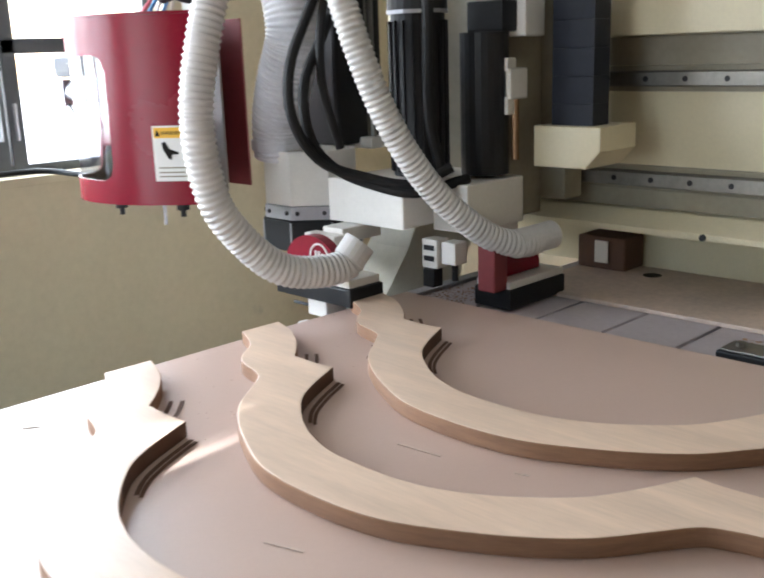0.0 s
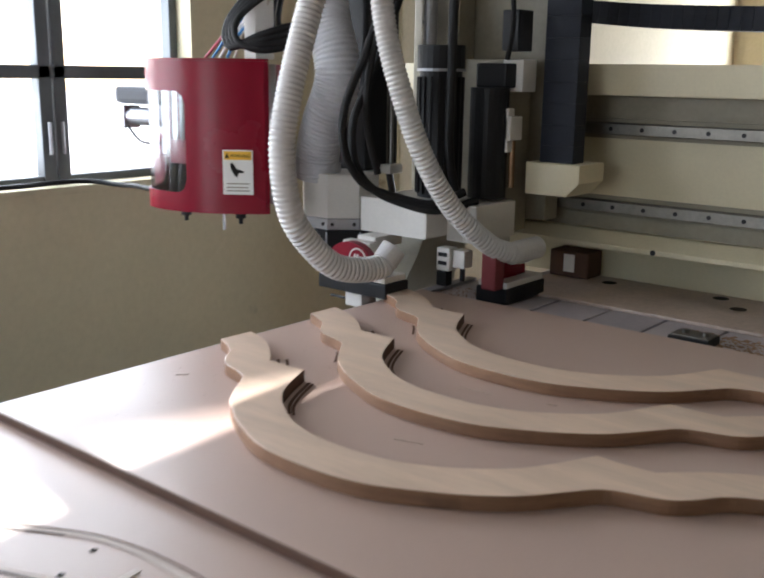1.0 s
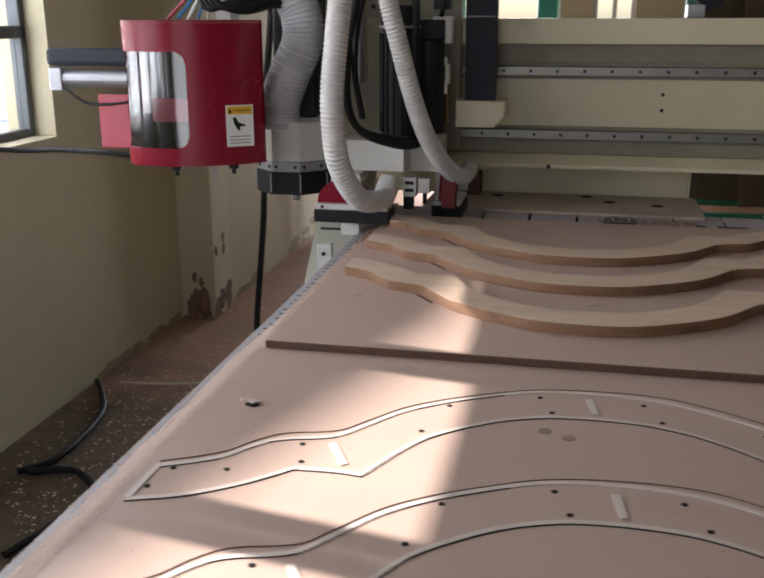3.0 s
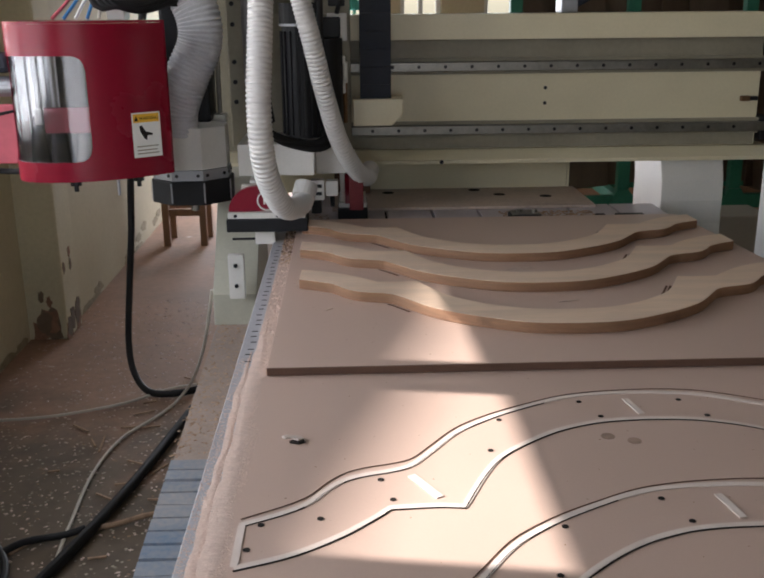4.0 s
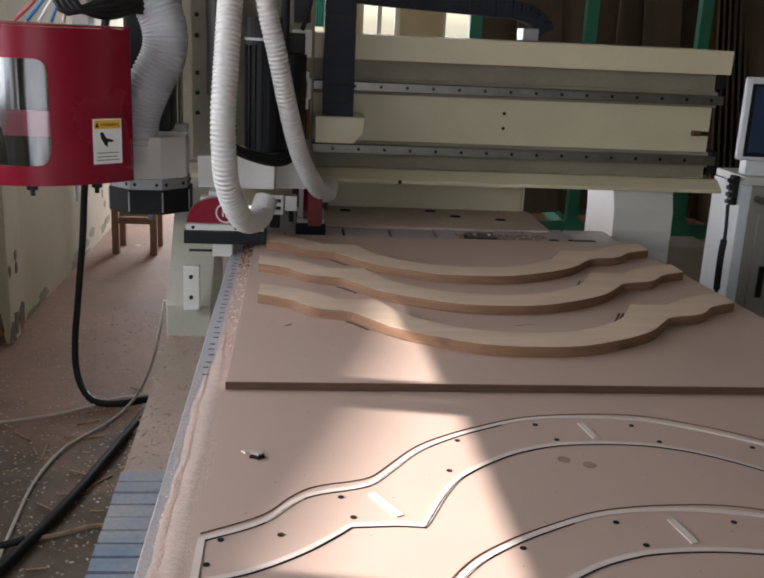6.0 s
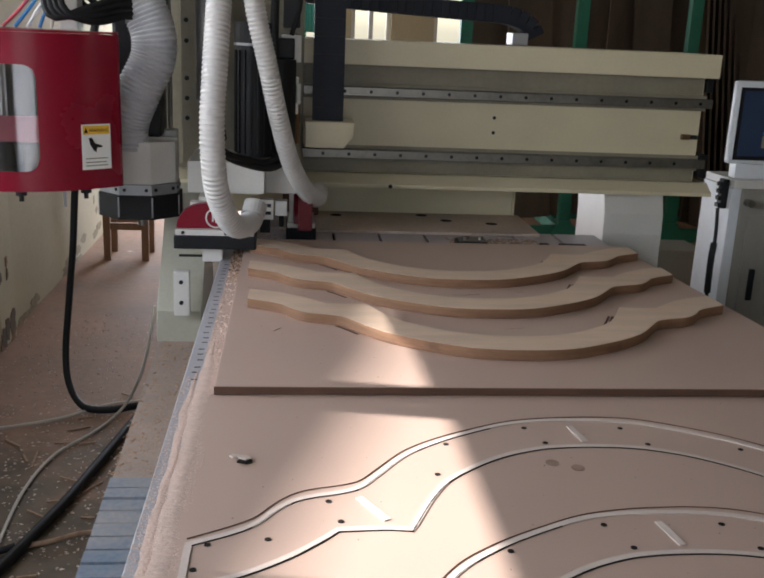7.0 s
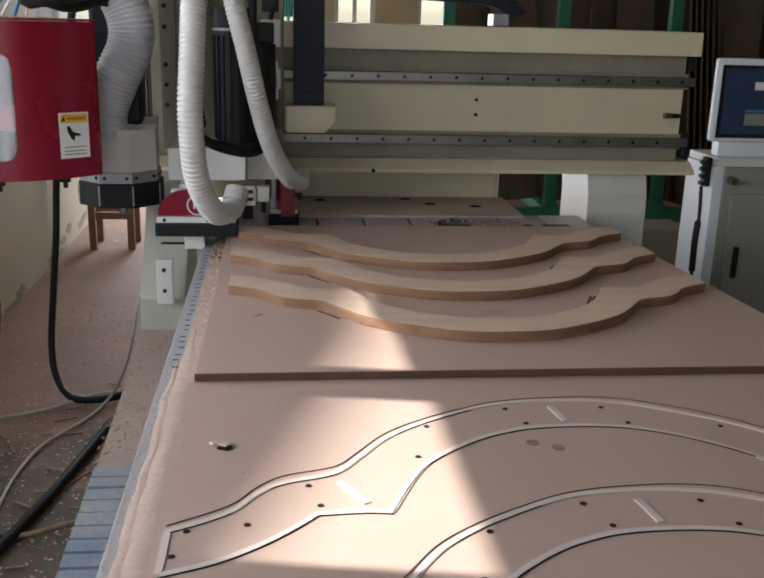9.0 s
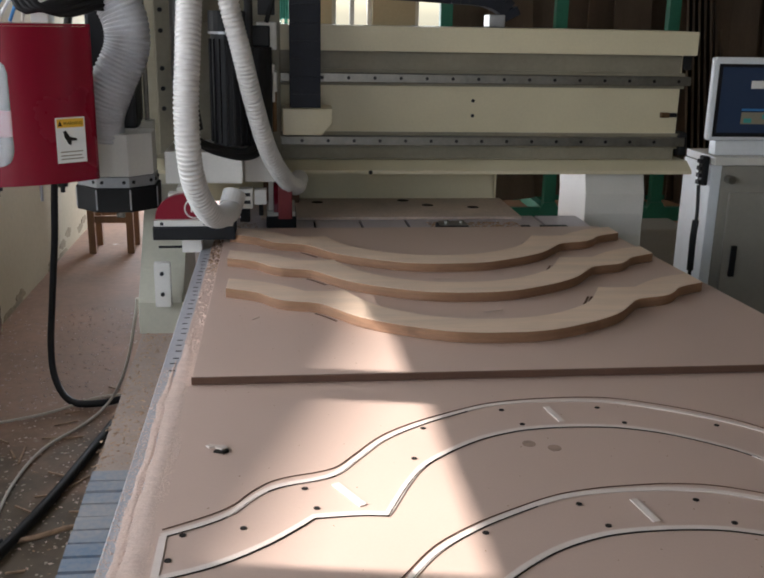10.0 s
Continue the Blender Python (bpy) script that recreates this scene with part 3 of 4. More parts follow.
def arch_board(apex, shift, tilt, label):
    """A sawn wooden arch with ogee shoulders, bow towards the front."""
    inner = list(IN_LINE)
    turn = Matrix.Rotation(tilt, 2)
    wide, deep = 0.915, 0.86

    def flip(p):
        q = turn @ Vector((p[0] * wide, -p[1] * deep - 0.2))
        return (MID + shift + q.x, apex + 0.2 + q.y)
    ring = [flip(p) for p in OUT_LINE] + [flip(p) for p in inner[::-1]]
    bm = prism(ring, "z", Z1 + 0.0004, Z1 + 0.0244)
    bm.normal_update()
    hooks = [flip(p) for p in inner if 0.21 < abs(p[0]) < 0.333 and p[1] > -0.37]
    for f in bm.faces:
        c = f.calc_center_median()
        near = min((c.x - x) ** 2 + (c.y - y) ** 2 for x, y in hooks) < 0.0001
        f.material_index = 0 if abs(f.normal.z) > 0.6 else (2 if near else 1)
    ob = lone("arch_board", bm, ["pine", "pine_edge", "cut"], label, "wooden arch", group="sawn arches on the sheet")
    mod = ob.modifiers.new("worn", "BEVEL")
    mod.width, mod.segments, mod.limit_method, mod.angle_limit = 0.0018, 2, "ANGLE", radians(60)
    # saw cuts beside the hooks, on the sheet below
    for s in (-1, 1):
        cuts = [p for p in IN_LINE if 0.22 < s * p[0] < 0.333 and p[1] > -0.37]
        for off, w in ((0.010, 0.006), (0.021, 0.005)):
            pts = [flip((p[0] - s * off, p[1] - 0.008)) for p in cuts]
            part("saw_cut", ribbon(pts, w, Z1 + 0.0003), "cut", up)
        if s > 0:
            continue
        cuts = [p for p in OUT_LINE if 0.35 < s * p[0] < 0.41]
        part("saw_cut", ribbon([flip((p[0] + s * 0.012, p[1])) for p in cuts], 0.005, Z1 + 0.0003), "cut", up)
        cuts = [p for p in IN_LINE if 0.44 < s * p[0] < 0.50]
        for off in (0.012, 0.026):
            part("saw_cut", ribbon([flip((p[0] - s * off, p[1] - off)) for p in cuts], 0.006, Z1 + 0.0003), "cut", up)
    return ob


arch_board(0.15, 0.0, 0.0, "pale sawn wooden arch lying beside the sheet's raw edge")
arch_board(0.436, -0.01, 0.008, "pale sawn wooden arch between two others")
arch_board(0.70, -0.02, -0.012, "pale sawn wooden arch beside the slotted bed")
for x, y, a, w in ((0.62, 0.36, 0.3, 0.05), (0.55, 0.64, 0.1, 0.07), (0.1, 0.33, 0.9, 0.025), (0.72, 0.67, 0.2, 0.02)):
    ribbon([(x, y), (x + w * math.cos(a), y + w * math.sin(a))], 0.004, Z1 + 0.0003, bm := bmesh.new())
    part("scratch", bm, "brown", up)

ck = thing("clamp_block", "black metal clamp block with a bright top", "clamp", (0.73, 1.33, 0.84))
part("body", block(0.675, 0.775, 1.30, 1.37, 0.8352, 0.855, 0.004), "black", ck)
part("bright_top", block(0.68, 0.77, 1.305, 1.365, 0.8552, 0.859, 0.002), "steel", ck)
for x in (0.705, 0.755):
    part("bolt", rod((x, 1.335, 0.859), (x, 1.335, 0.867), 0.009, 6), "steel", ck)
for x0, x1 in ((1.02, 1.11), (0.955, 0.985)):
    c2 = lone("clamp_bar", block(x0, x1, 1.315, 1.34, 0.8352, 0.85, 0.003), "black", "small black steel clamp bar on the bed", "clamp", group="clamp bars")

# ---- gantry ----
SET = scaled(1.056, 1, 1.057, 0.002, 0.0, -0.106)
GY = 1.71
ga = thing("gantry", "cream painted gantry with two steel guide rails", "machine gantry", (0.6, GY, 0.55))
BX0, BX1 = -0.40, 1.55
part("beam_body", block(BX0 + 0.03, BX1 - 0.02, GY, GY + 0.26, 1.045, 1.455, 0.004), "cream", ga)
part("top_flange", prism([(GY - 0.07, 1.415), (GY - 0.07, 1.492), (GY + 0.28, 1.492), (GY + 0.28, 1.425), (GY - 0.03, 1.415)], "x", BX0, BX1, 0.004), "cream", ga)
part("bottom_flange", prism([(GY - 0.08, 1.018), (GY - 0.08, 1.03), (GY - 0.03, 1.058), (GY + 0.28, 1.058), (GY + 0.28, 1.018)], "x", BX0, BX1 + 0.02, 0.003), "cream", ga)
# flat panels put the shade under the flanges and behind rails into colour
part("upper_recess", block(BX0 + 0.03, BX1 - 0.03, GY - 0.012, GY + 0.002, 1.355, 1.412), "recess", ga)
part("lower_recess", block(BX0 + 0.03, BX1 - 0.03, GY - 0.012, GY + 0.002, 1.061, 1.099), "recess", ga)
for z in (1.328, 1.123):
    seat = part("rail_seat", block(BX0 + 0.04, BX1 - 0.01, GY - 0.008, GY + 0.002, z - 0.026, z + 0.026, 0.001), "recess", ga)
    rail = part("guide_rail", prism([(GY - 0.008, z - 0.015), (GY - 0.02, z - 0.011), (GY - 0.024, z - 0.015), (GY - 0.036, z - 0.015), (GY - 0.038, z - 0.013), (GY - 0.038, z + 0.013), (GY - 0.036, z + 0.015), (GY - 0.024, z + 0.015), (GY - 0.02, z + 0.011), (GY - 0.008, z + 0.015)], "x", BX0 + 0.05, BX1), "steel", ga)
    hole = None
    for k in range(22):
        x = -0.31 + 0.0865 * k + (0.0 if z > 1.2 else 0.02)
        if x > BX1 - 0.03:
            break
        if hole is None:
            hole = part("rail_bolt", rod((0, GY - 0.0392, 0), (0, GY - 0.0372, 0), 0.0058, 10), "black", rail)
            mesh0, base = hole.data, hole.location.copy()
        else:
            hole = new("rail_bolt", mesh0)
            hole.parent = rail
        hole.location = base + SET.to_3x3() @ Vector((x, 0, z))
for z in (1.255, 1.205):
    part("screw", rod((0.806, GY - 0.003, z), (0.806, GY + 0.001, z), 0.006, 10), "black", ga)
part("screw", rod((0.455, GY - 0.084, 1.024), (0.455, GY - 0.078, 1.024), 0.007, 10), "black", ga)
part("limit_switch", block(BX1 - 0.085, BX1 - 0.055, GY - 0.018, GY, 1.204, 1.222, 0.003), "brass", ga)
part("switch_head", block(BX1 - 0.0545, BX1 - 0.028, GY - 0.018, GY, 1.206, 1.220, 0.003), "black", ga)
part("end_stop", block(BX1 - 0.02, BX1 + 0.004, GY - 0.02, GY + 0.1, 1.365, 1.41, 0.003), "black", ga)
part("end_stop", block(BX1 - 0.015, BX1 + 0.012, GY - 0.03, GY + 0.06, 1.075, 1.155, 0.004), "black", ga)
LEG = [(1.15, 0.627), (1.62, 0.627), (1.62, 0.70), (1.57, 0.80), (1.58, 0.90), (1.66, 1.0), (1.80, 1.019), (1.42, 1.019), (1.39, 0.97), (1.33, 0.90), (1.24, 0.80), (1.15, 0.72)]
LEGR = [(1.60, 0.627), (1.97, 0.627), (1.98, 0.70), (1.95, 0.80), (1.95, 0.92), (1.98, 1.0178), (1.66, 1.0178), (1.635, 0.95), (1.63, 0.88), (1.64, 0.80), (1.62, 0.70)]
part("left_leg", prism(LEG, "x", -0.255, -0.128, 0.004), "leg", ga)
part("right_leg", prism(LEGR, "x", 1.20, 1.41, 0.004), "white", ga)
part("leg_shoe", block(1.21, 1.40, 1.60, 1.97, 0.615, 0.6265), "greygreen", ga)
part("wiper_plate", block(-0.2, -0.155, 1.10, 1.128, 0.72, 0.85, 0.004), "white", ga)
for z in (0.76, 0.82):
    part("screw", rod((-0.178, 1.094, z), (-0.178, 1.101, z), 0.006, 8), "black", ga)

# ---- energy chain on the beam and hanging chain ----
ch = thing("energy_chain", "black plastic cable chain lying along the beam's top", "cable chain", (0.6, 1.85, 1.6))
cl = smooth_line([(-0.1, 1.86, 1.66), (0.3, 1.86, 1.62), (0.7, 1.86, 1.60), (0.84, 1.86, 1.593), (0.90, 1.86, 1.578), (0.938, 1.86, 1.552), (0.953, 1.86, 1.524)], 0.03)
for p, q in zip(cl, cl[1:]):
    d = q - p
    bm = block(-0.0148, 0.0148, -0.045, 0.045, -0.03, 0.03, 0.002)
    bm.transform(Matrix.Translation((p + q) / 2) @ d.to_track_quat("X", "Z").to_matrix().to_4x4())
    part("chain_link", bm, "chain", ch)
part("chain_end", block(0.87, 0.925, 1.81, 1.91, 1.4925, 1.535, 0.004), "alu", ch)
vc = thing("hanging_chain", "dark cable chain hanging upright in a cream bracket", "cable chain", (0.24, 1.52, 1.25))
z = 1.235
while z < 2.2:
    part("chain_link", block(0.188, 0.283, 1.49, 1.55, z, z + 0.0527, 0.0005), "chain", vc)
    z += 0.053
part("bracket", prism([(0.165, 1.246), (0.165, 1.165), (0.285, 1.165), (0.318, 1.20), (0.318, 1.246)], "y", 1.46, 1.60, 0.003), "cream", vc)
# ---- head carriage ----
hd = thing("head_carriage", "grey upright carriage plate with bolts and silver rods", "machine carriage", (-0.1, 1.6, 1.1))
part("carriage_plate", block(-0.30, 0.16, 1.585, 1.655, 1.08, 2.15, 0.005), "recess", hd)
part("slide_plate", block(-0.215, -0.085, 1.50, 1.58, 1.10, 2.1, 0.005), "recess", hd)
for z in (1.24, 1.30, 1.36, 1.47, 1.53, 1.6):
    for x in (-0.195, -0.105):
        part("bolt", rod((x, 1.492, z), (x, 1.501, z), 0.007, 10), "black", hd)
for x in (-0.235, -0.255):
    part("guide_rod", rod((x, 1.40, 1.2), (x, 1.40, 1.95), 0.007, 10), "steel", hd)
part("rod_clamp", block(-0.27, -0.215, 1.37, 1.43, 1.19, 1.215, 0.003), "white", hd)
part("pneumatic_cylinder", rod((-0.145, 1.45, 1.3), (-0.145, 1.45, 1.9), 0.018, 14), "alu", hd)
part("cylinder_block", block(0.10, 0.15, 1.40, 1.46, 1.30, 1.36, 0.004), "white", hd)
part("valve", block(0.09, 0.15, 1.45, 1.52, 1.42, 1.50, 0.004), "label", hd)
part("solenoid", block(0.095, 0.145, 1.43, 1.5, 1.52, 1.62, 0.004), "black", hd)
part("copper_fitting", rod((0.115, 1.43, 1.18), (0.115, 1.43, 1.3), 0.008, 10), "brass", hd)
part("copper_fitting", rod((0.14, 1.43, 1.18), (0.14, 1.43, 1.3), 0.008, 10), "brass", hd)
part("sensor_post", block(0.118, 0.143, 1.40, 1.43, 1.27, 1.38, 0.004), "white", hd)

# main spindle with its guard and skirt
sp = thing("spindle_guard", "white eight-sided dust guard with a black brush skirt", "dust guard", (-0.30, 1.25, 1.0))
GC = (-0.305, 1.26)


def eight(r):
    return [(GC[0] + r * math.cos(math.pi / 8 + k * math.pi / 4), GC[1] + r * math.sin(math.pi / 8 + k * math.pi / 4)) for k in range(8)]


part("guard", prism(eight(0.112), "z", 1.083, 1.20, 0.003), "white", sp)
part("clamp_band", prism(eight(0.115), "z", 1.053, 1.0825, 0.001), "alu", sp)
sk = part("brush_skirt", prism(eight(0.121), "z", 0.985, 1.0525, 0.002), "rubber", sp)
for k in range(8):
    a = k * math.pi / 4
    c, s = math.cos(a), math.sin(a)
    for off in (-0.03, 0.03):
        p = Vector((GC[0] + 0.1065 * c - off * s, GC[1] + 0.1065 * s + off * c, 1.068))
        part("screw", rod(p - Vector((c, s, 0)) * 0.002, p + Vector((c, s, 0)) * 0.0025, 0.005, 8), "black", sp)
    b = a + math.pi / 8
    part("skirt_slit", rod((GC[0] + 0.1205 * math.cos(b), GC[1] + 0.1205 * math.sin(b), 0.992), (GC[0] + 0.1205 * math.cos(b), GC[1] + 0.1205 * math.sin(b), 1.048), 0.0025, 6), "alu", sk)
part("spindle_motor", block(-0.38, -0.25, 1.30, 1.45, 1.2005, 1.9, 0.01), "black", sp)
part("tool", rod((GC[0], GC[1], 0.95), (GC[0], GC[1], 0.99), 0.012), "steel", sp)
dh = thing("duct_hose", "thick grey corrugated extraction duct above the guard", "hose", (-0.338, 1.20, 1.2))
part("corrugated_hose", tube([(-0.338, 1.20, 1.185), (-0.326, 1.19, 1.26), (-0.289, 1.18, 1.345), (-0.252, 1.18, 1.425), (-0.252, 1.18, 1.50), (-0.292, 1.19, 1.60), (-0.34, 1.22, 1.75), (-0.35, 1.28, 1.95)], 0.058, 0.0029, 24, 0.0032), "duct", dh, smooth=True)
part("collar", rod((-0.338, 1.20, 1.2005), (-0.338, 1.20, 1.222), 0.0655, 24), "duct", dh, "plain grey collar")

# drilling motor and block
dm = thing("drill_unit", "black finned motor over a white gear block", "drill unit", (0.02, 1.27, 1.1))
part("motor", rod((0.02, 1.27, 1.16), (0.02, 1.27, 1.47), 0.054, 24), "black", dm)
for k in range(18):
    a = 2 * math.pi * k / 18
    bm = block(0.052, 0.060, -0.0022, 0.0022, 1.17, 1.455)
    bm.transform(Matrix.Translation((0.02, 1.27, 0)) @ Matrix.Rotation(a, 4, "Z"))
    part("cooling_fin", bm, "black", dm)
part("fan_cap", rod((0.02, 1.27, 1.475), (0.02, 1.27, 1.53), 0.06, 24), "black", dm, smooth=False)
part("cap_ring", rod((0.02, 1.27, 1.468), (0.02, 1.27, 1.4748), 0.061, 24), "alu", dm)
part("second_motor", rod((0.085, 1.40, 1.152), (0.085, 1.40, 1.43), 0.05, 24), "black", dm)
part("terminal_box", block(0.04, 0.13, 1.40, 1.46, 1.43, 1.49, 0.005), "black", dm)
part("gear_block", prism([(1.18, 1.062), (1.18, 1.15), (1.46, 1.15), (1.46, 1.062)], "x", -0.165, 0.05, 0.004), "white", dm)
part("gear_block_step", block(0.0505, 0.14, 1.27, 1.46, 1.05, 1.145, 0.004), "white", dm)
part("carrier", block(-0.12, 0.1, 1.4605, 1.5845, 1.05, 1.5, 0.004), "recess", dm)
part("slit_block", block(0.035, 0.075, 1.25, 1.29, 0.975, 1.034, 0.003), "white", dm)
for z in (0.99, 1.012):
    part("slot", block(0.042, 0.068, 1.2478, 1.2502, z, z + 0.01), "black", dm)
part("drill_chuck", block(0.036, 0.066, 1.25, 1.28, 0.935, 0.974, 0.003), "black", dm)
part("connector", block(0.078, 0.115, 1.26, 1.30, 0.985, 1.03, 0.003), "white", dm)
part("connector_pin", rod((0.098, 1.28, 0.95), (0.098, 1.28, 0.985), 0.007), "black", dm)

# saw hood, front
sh = thing("saw_hood", "red saw hood with white rim and black bar", "saw hood", (-0.09, 1.1, 0.93))
half = [(-0.105 + 0.08 * math.cos(math.pi * k / 20), 0.982 + 0.07 * math.sin(math.pi * k / 20)) for k in range(21)]
part("hood", prism(half, "y", 1.065, 1.09, 0.003), "red", sh)
mark = bmesh.new()
for k in range(28):
    a, b = 2 * math.pi * k / 28, 2 * math.pi * (k + 1) / 28
    rod((-0.078 + 0.026 * math.cos(a), 1.0635, 1.012 + 0.026 * math.sin(a)), (-0.078 + 0.026 * math.cos(b), 1.0635, 1.012 + 0.026 * math.sin(b)), 0.0022, 6, bm=mark)
part("white_ring_mark", mark, "label", sh)
for x, z0, z1 in ((-0.088, 1.002, 1.024), (-0.079, 1.0, 1.024), (-0.070, 1.002, 1.02)):
    part("mark_bar", block(x, x + 0.004, 1.0615, 1.065, z0, z1), "label", sh)
part("rim_plate", block(-0.186, 0.026, 1.045, 1.13, 0.966, 0.982, 0.002), "white", sh)
part("black_bar", block(-0.19, 0.032, 1.04, 1.135, 0.929, 0.9655, 0.004), "black", sh)
for x in (-0.165, -0.05):
    part("screw", rod((x, 1.043, 0.974), (x, 1.0455, 0.974), 0.005, 8), "black", sh)
part("hanger", block(-0.15, -0.06, 1.091, 1.125, 0.982, 1.05, 0.003), "white", sh)
part("hanger_arm", block(-0.13, -0.07, 1.1255, 1.24, 1.03, 1.06, 0.003), "white", sh)
part("nozzle_block", block(-0.115, -0.06, 1.06, 1.12, 0.89, 0.9285, 0.003), "white", sh)
part("nozzle_pin", rod((-0.18, 1.08, 0.902), (-0.115, 1.08, 0.902), 0.0035, 8), "black", sh)
# saw hood, turned along the bed
s2 = thing("saw_hood", "red saw hood turned sideways over a black bar", "saw hood", (0.17, 1.38, 0.95))
half = [(1.40 + 0.085 * math.cos(math.pi * k / 20), 0.951 + 0.08 * math.sin(math.pi * k / 20)) for k in range(21)]
part("hood", prism(half, "x", 0.135, 0.165, 0.003), "red", s2)
part("front_cover", block(0.148, 0.19, 1.29, 1.335, 0.935, 1.05, 0.004), "inside", s2)
part("rim_plate", block(0.115, 0.2, 1.33, 1.52, 0.936, 0.951, 0.002), "white", s2)
part("black_bar", block(0.112, 0.203, 1.325, 1.525, 0.895, 0.9355, 0.004), "black", s2)
part("hanger", block(0.12, 0.134, 1.35, 1.45, 0.951, 1.06, 0.002), "white", s2)

# thin white hoses and black cables
sh5 = thing("suction_hose", "grey-white corrugated suction hose bent at the saw hood", "hose", (0.0, 1.0, 1.5), group="suction hoses")
part("corrugated_hose", tube([(-0.02, 0.98, 2.0), (-0.035, 0.93, 1.8), (-0.05, 0.86, 1.6), (-0.058, 0.80, 1.42), (-0.064, 0.78, 1.29), (-0.06, 0.80, 1.16), (-0.045, 0.85, 1.08), (-0.022, 0.91, 1.025), (0.002, 0.98, 1.008), (0.018, 1.04, 1.012), (0.026, 1.062, 1.035)], 0.0285, 0.0029, 16, 0.0026), "hose", sh5, smooth=True)
part("cuff", rod((0.0215, 1.05, 1.022), (0.030, 1.074, 1.052), 0.032, 20), "hose", sh5, "smooth plastic cuff")
sh6 = thing("suction_hose", "grey-white corrugated suction hose to the sideways hood", "hose", (0.0, 1.0, 1.5), group="suction hoses")
part("corrugated_hose", tube([(-0.02, 1.02, 2.0), (0.01, 1.02, 1.75), (0.025, 1.03, 1.58), (0.058, 1.05, 1.43), (0.09, 1.10, 1.28), (0.125, 1.18, 1.15), (0.172, 1.28, 1.055), (0.205, 1.36, 1.025), (0.212, 1.44, 1.03)], 0.0245, 0.0028, 16, 0.0024), "hose", sh6, smooth=True)
part("cuff", rod((0.2, 1.345, 1.026), (0.214, 1.455, 1.031), 0.0285, 20), "hose", sh6, "smooth plastic cuff")
for pts, r in (
    ([(0.075, 1.25, 2.0), (0.075, 1.24, 1.7), (0.072, 1.24, 1.45), (0.072, 1.24, 1.28), (0.08, 1.26, 1.18)], 0.012),
    ([(-0.05, 1.2, 1.75), (-0.075, 1.08, 1.50), (-0.085, 1.02, 1.38), (-0.085, 1.02, 1.28), (-0.065, 1.07, 1.20), (-0.01, 1.14, 1.165), (0.06, 1.2, 1.15), (0.11, 1.26, 1.18)], 0.0105),
    ([(-0.05, 1.22, 1.70), (-0.08, 1.12, 1.46), (-0.09, 1.06, 1.35), (-0.085, 1.06, 1.25), (-0.06, 1.10, 1.185), (0.0, 1.15, 1.15), (0.07, 1.2, 1.135), (0.12, 1.3, 1.155)], 0.0105),
    ([(0.0, 1.25, 1.9), (-0.02, 1.15, 1.68), (-0.06, 1.10, 1.52), (-0.075, 1.09, 1.36), (-0.06, 1.12, 1.22)], 0.009),
    ([(0.1, 1.45, 1.95), (0.13, 1.4, 1.75), (0.145, 1.4, 1.6), (0.12, 1.42, 1.5)], 0.007),
):
    lone("cable", tube(pts, r, 0.02, 10), "rubber", "black cable hanging beside the drill motor", "cable", group="black cables on the head", smooth=True)
for k, (dx, c) in enumerate(((0.0, "rubber"), (0.022, "rubber"), (0.045, "rubber"), (-0.02, "rubber"))):
    lone("cable", tube([(-0.36 + dx, 1.2, 1.86), (-0.44 + dx, 1.16, 1.72), (-0.46 + dx, 1.13, 1.6), (-0.42 + dx, 1.12, 1.53 + 0.012 * k), (-0.34 + dx, 1.14, 1.53), (-0.30 + dx, 1.2, 1.57)], 0.008, 0.02, 10), c, "black cable loop above the red cover", "cable", group="cable loops above the cover", smooth=True)
for k in range(4):
    lone("cable", tube([(-0.30, 1.22, 1.72 + 0.02 * k), (-0.36, 1.1, 1.68 + 0.02 * k), (-0.445 - 0.012 * k, 1.02, 1.60), (-0.44 - 0.01 * k, 1.0, 1.54 - 0.006 * k), (-0.38, 1.03, 1.515 + 0.012 * k), (-0.32, 1.1, 1.53 + 0.015 * k), (-0.27, 1.2, 1.56)], 0.0095, 0.02, 10), "rubber", "black cable loop above the red cover", "cable", group="cable loops above the cover", smooth=True)
for k, c in enumerate(("pinkish", "blue_tube", "label", "blue_tube", "wire")):
    lone("air_tube", tube([(-0.44 + 0.012 * k, 1.15, 1.80), (-0.50 + 0.02 * k, 1.10, 1.64), (-0.55 + 0.02 * k, 1.05, 1.55), (-0.60 + 0.03 * k, 1.03, 1.495)], 0.0045, 0.02, 8), c, "thin coloured air tube above the red cover", "air tube", group="air tubes", smooth=True)

# ---- red tool magazine ----
mg = thing("tool_magazine", "red sheet metal tool changer cover with a clear window", "tool changer", (-0.5, 1.0, 1.1))
CURVE = smooth_line([(-0.312, 0.972, 0), (-0.36, 0.925, 0), (-0.42, 0.88, 0), (-0.48, 0.853, 0), (-0.54, 0.84, 0), (-0.60, 0.842, 0), (-0.65, 0.86, 0), (-0.683, 0.90, 0), (-0.699, 0.96, 0), (-0.705, 1.03, 0)], 0.007)
PLAN = [(-0.309, 0.985)] + [(p.x, p.y) for p in CURVE] + [(-0.705, 1.16)]
W0 = min(i for i, p in enumerate(PLAN) if i and p[0] < -0.482)
W1 = min(i for i, p in enumerate(PLAN) if i and p[0] < -0.697)
LAST = len(PLAN) - 1
ZL = [1.108, 1.128, 1.165, 1.19, 1.385, 1.412, 1.465, 1.486]


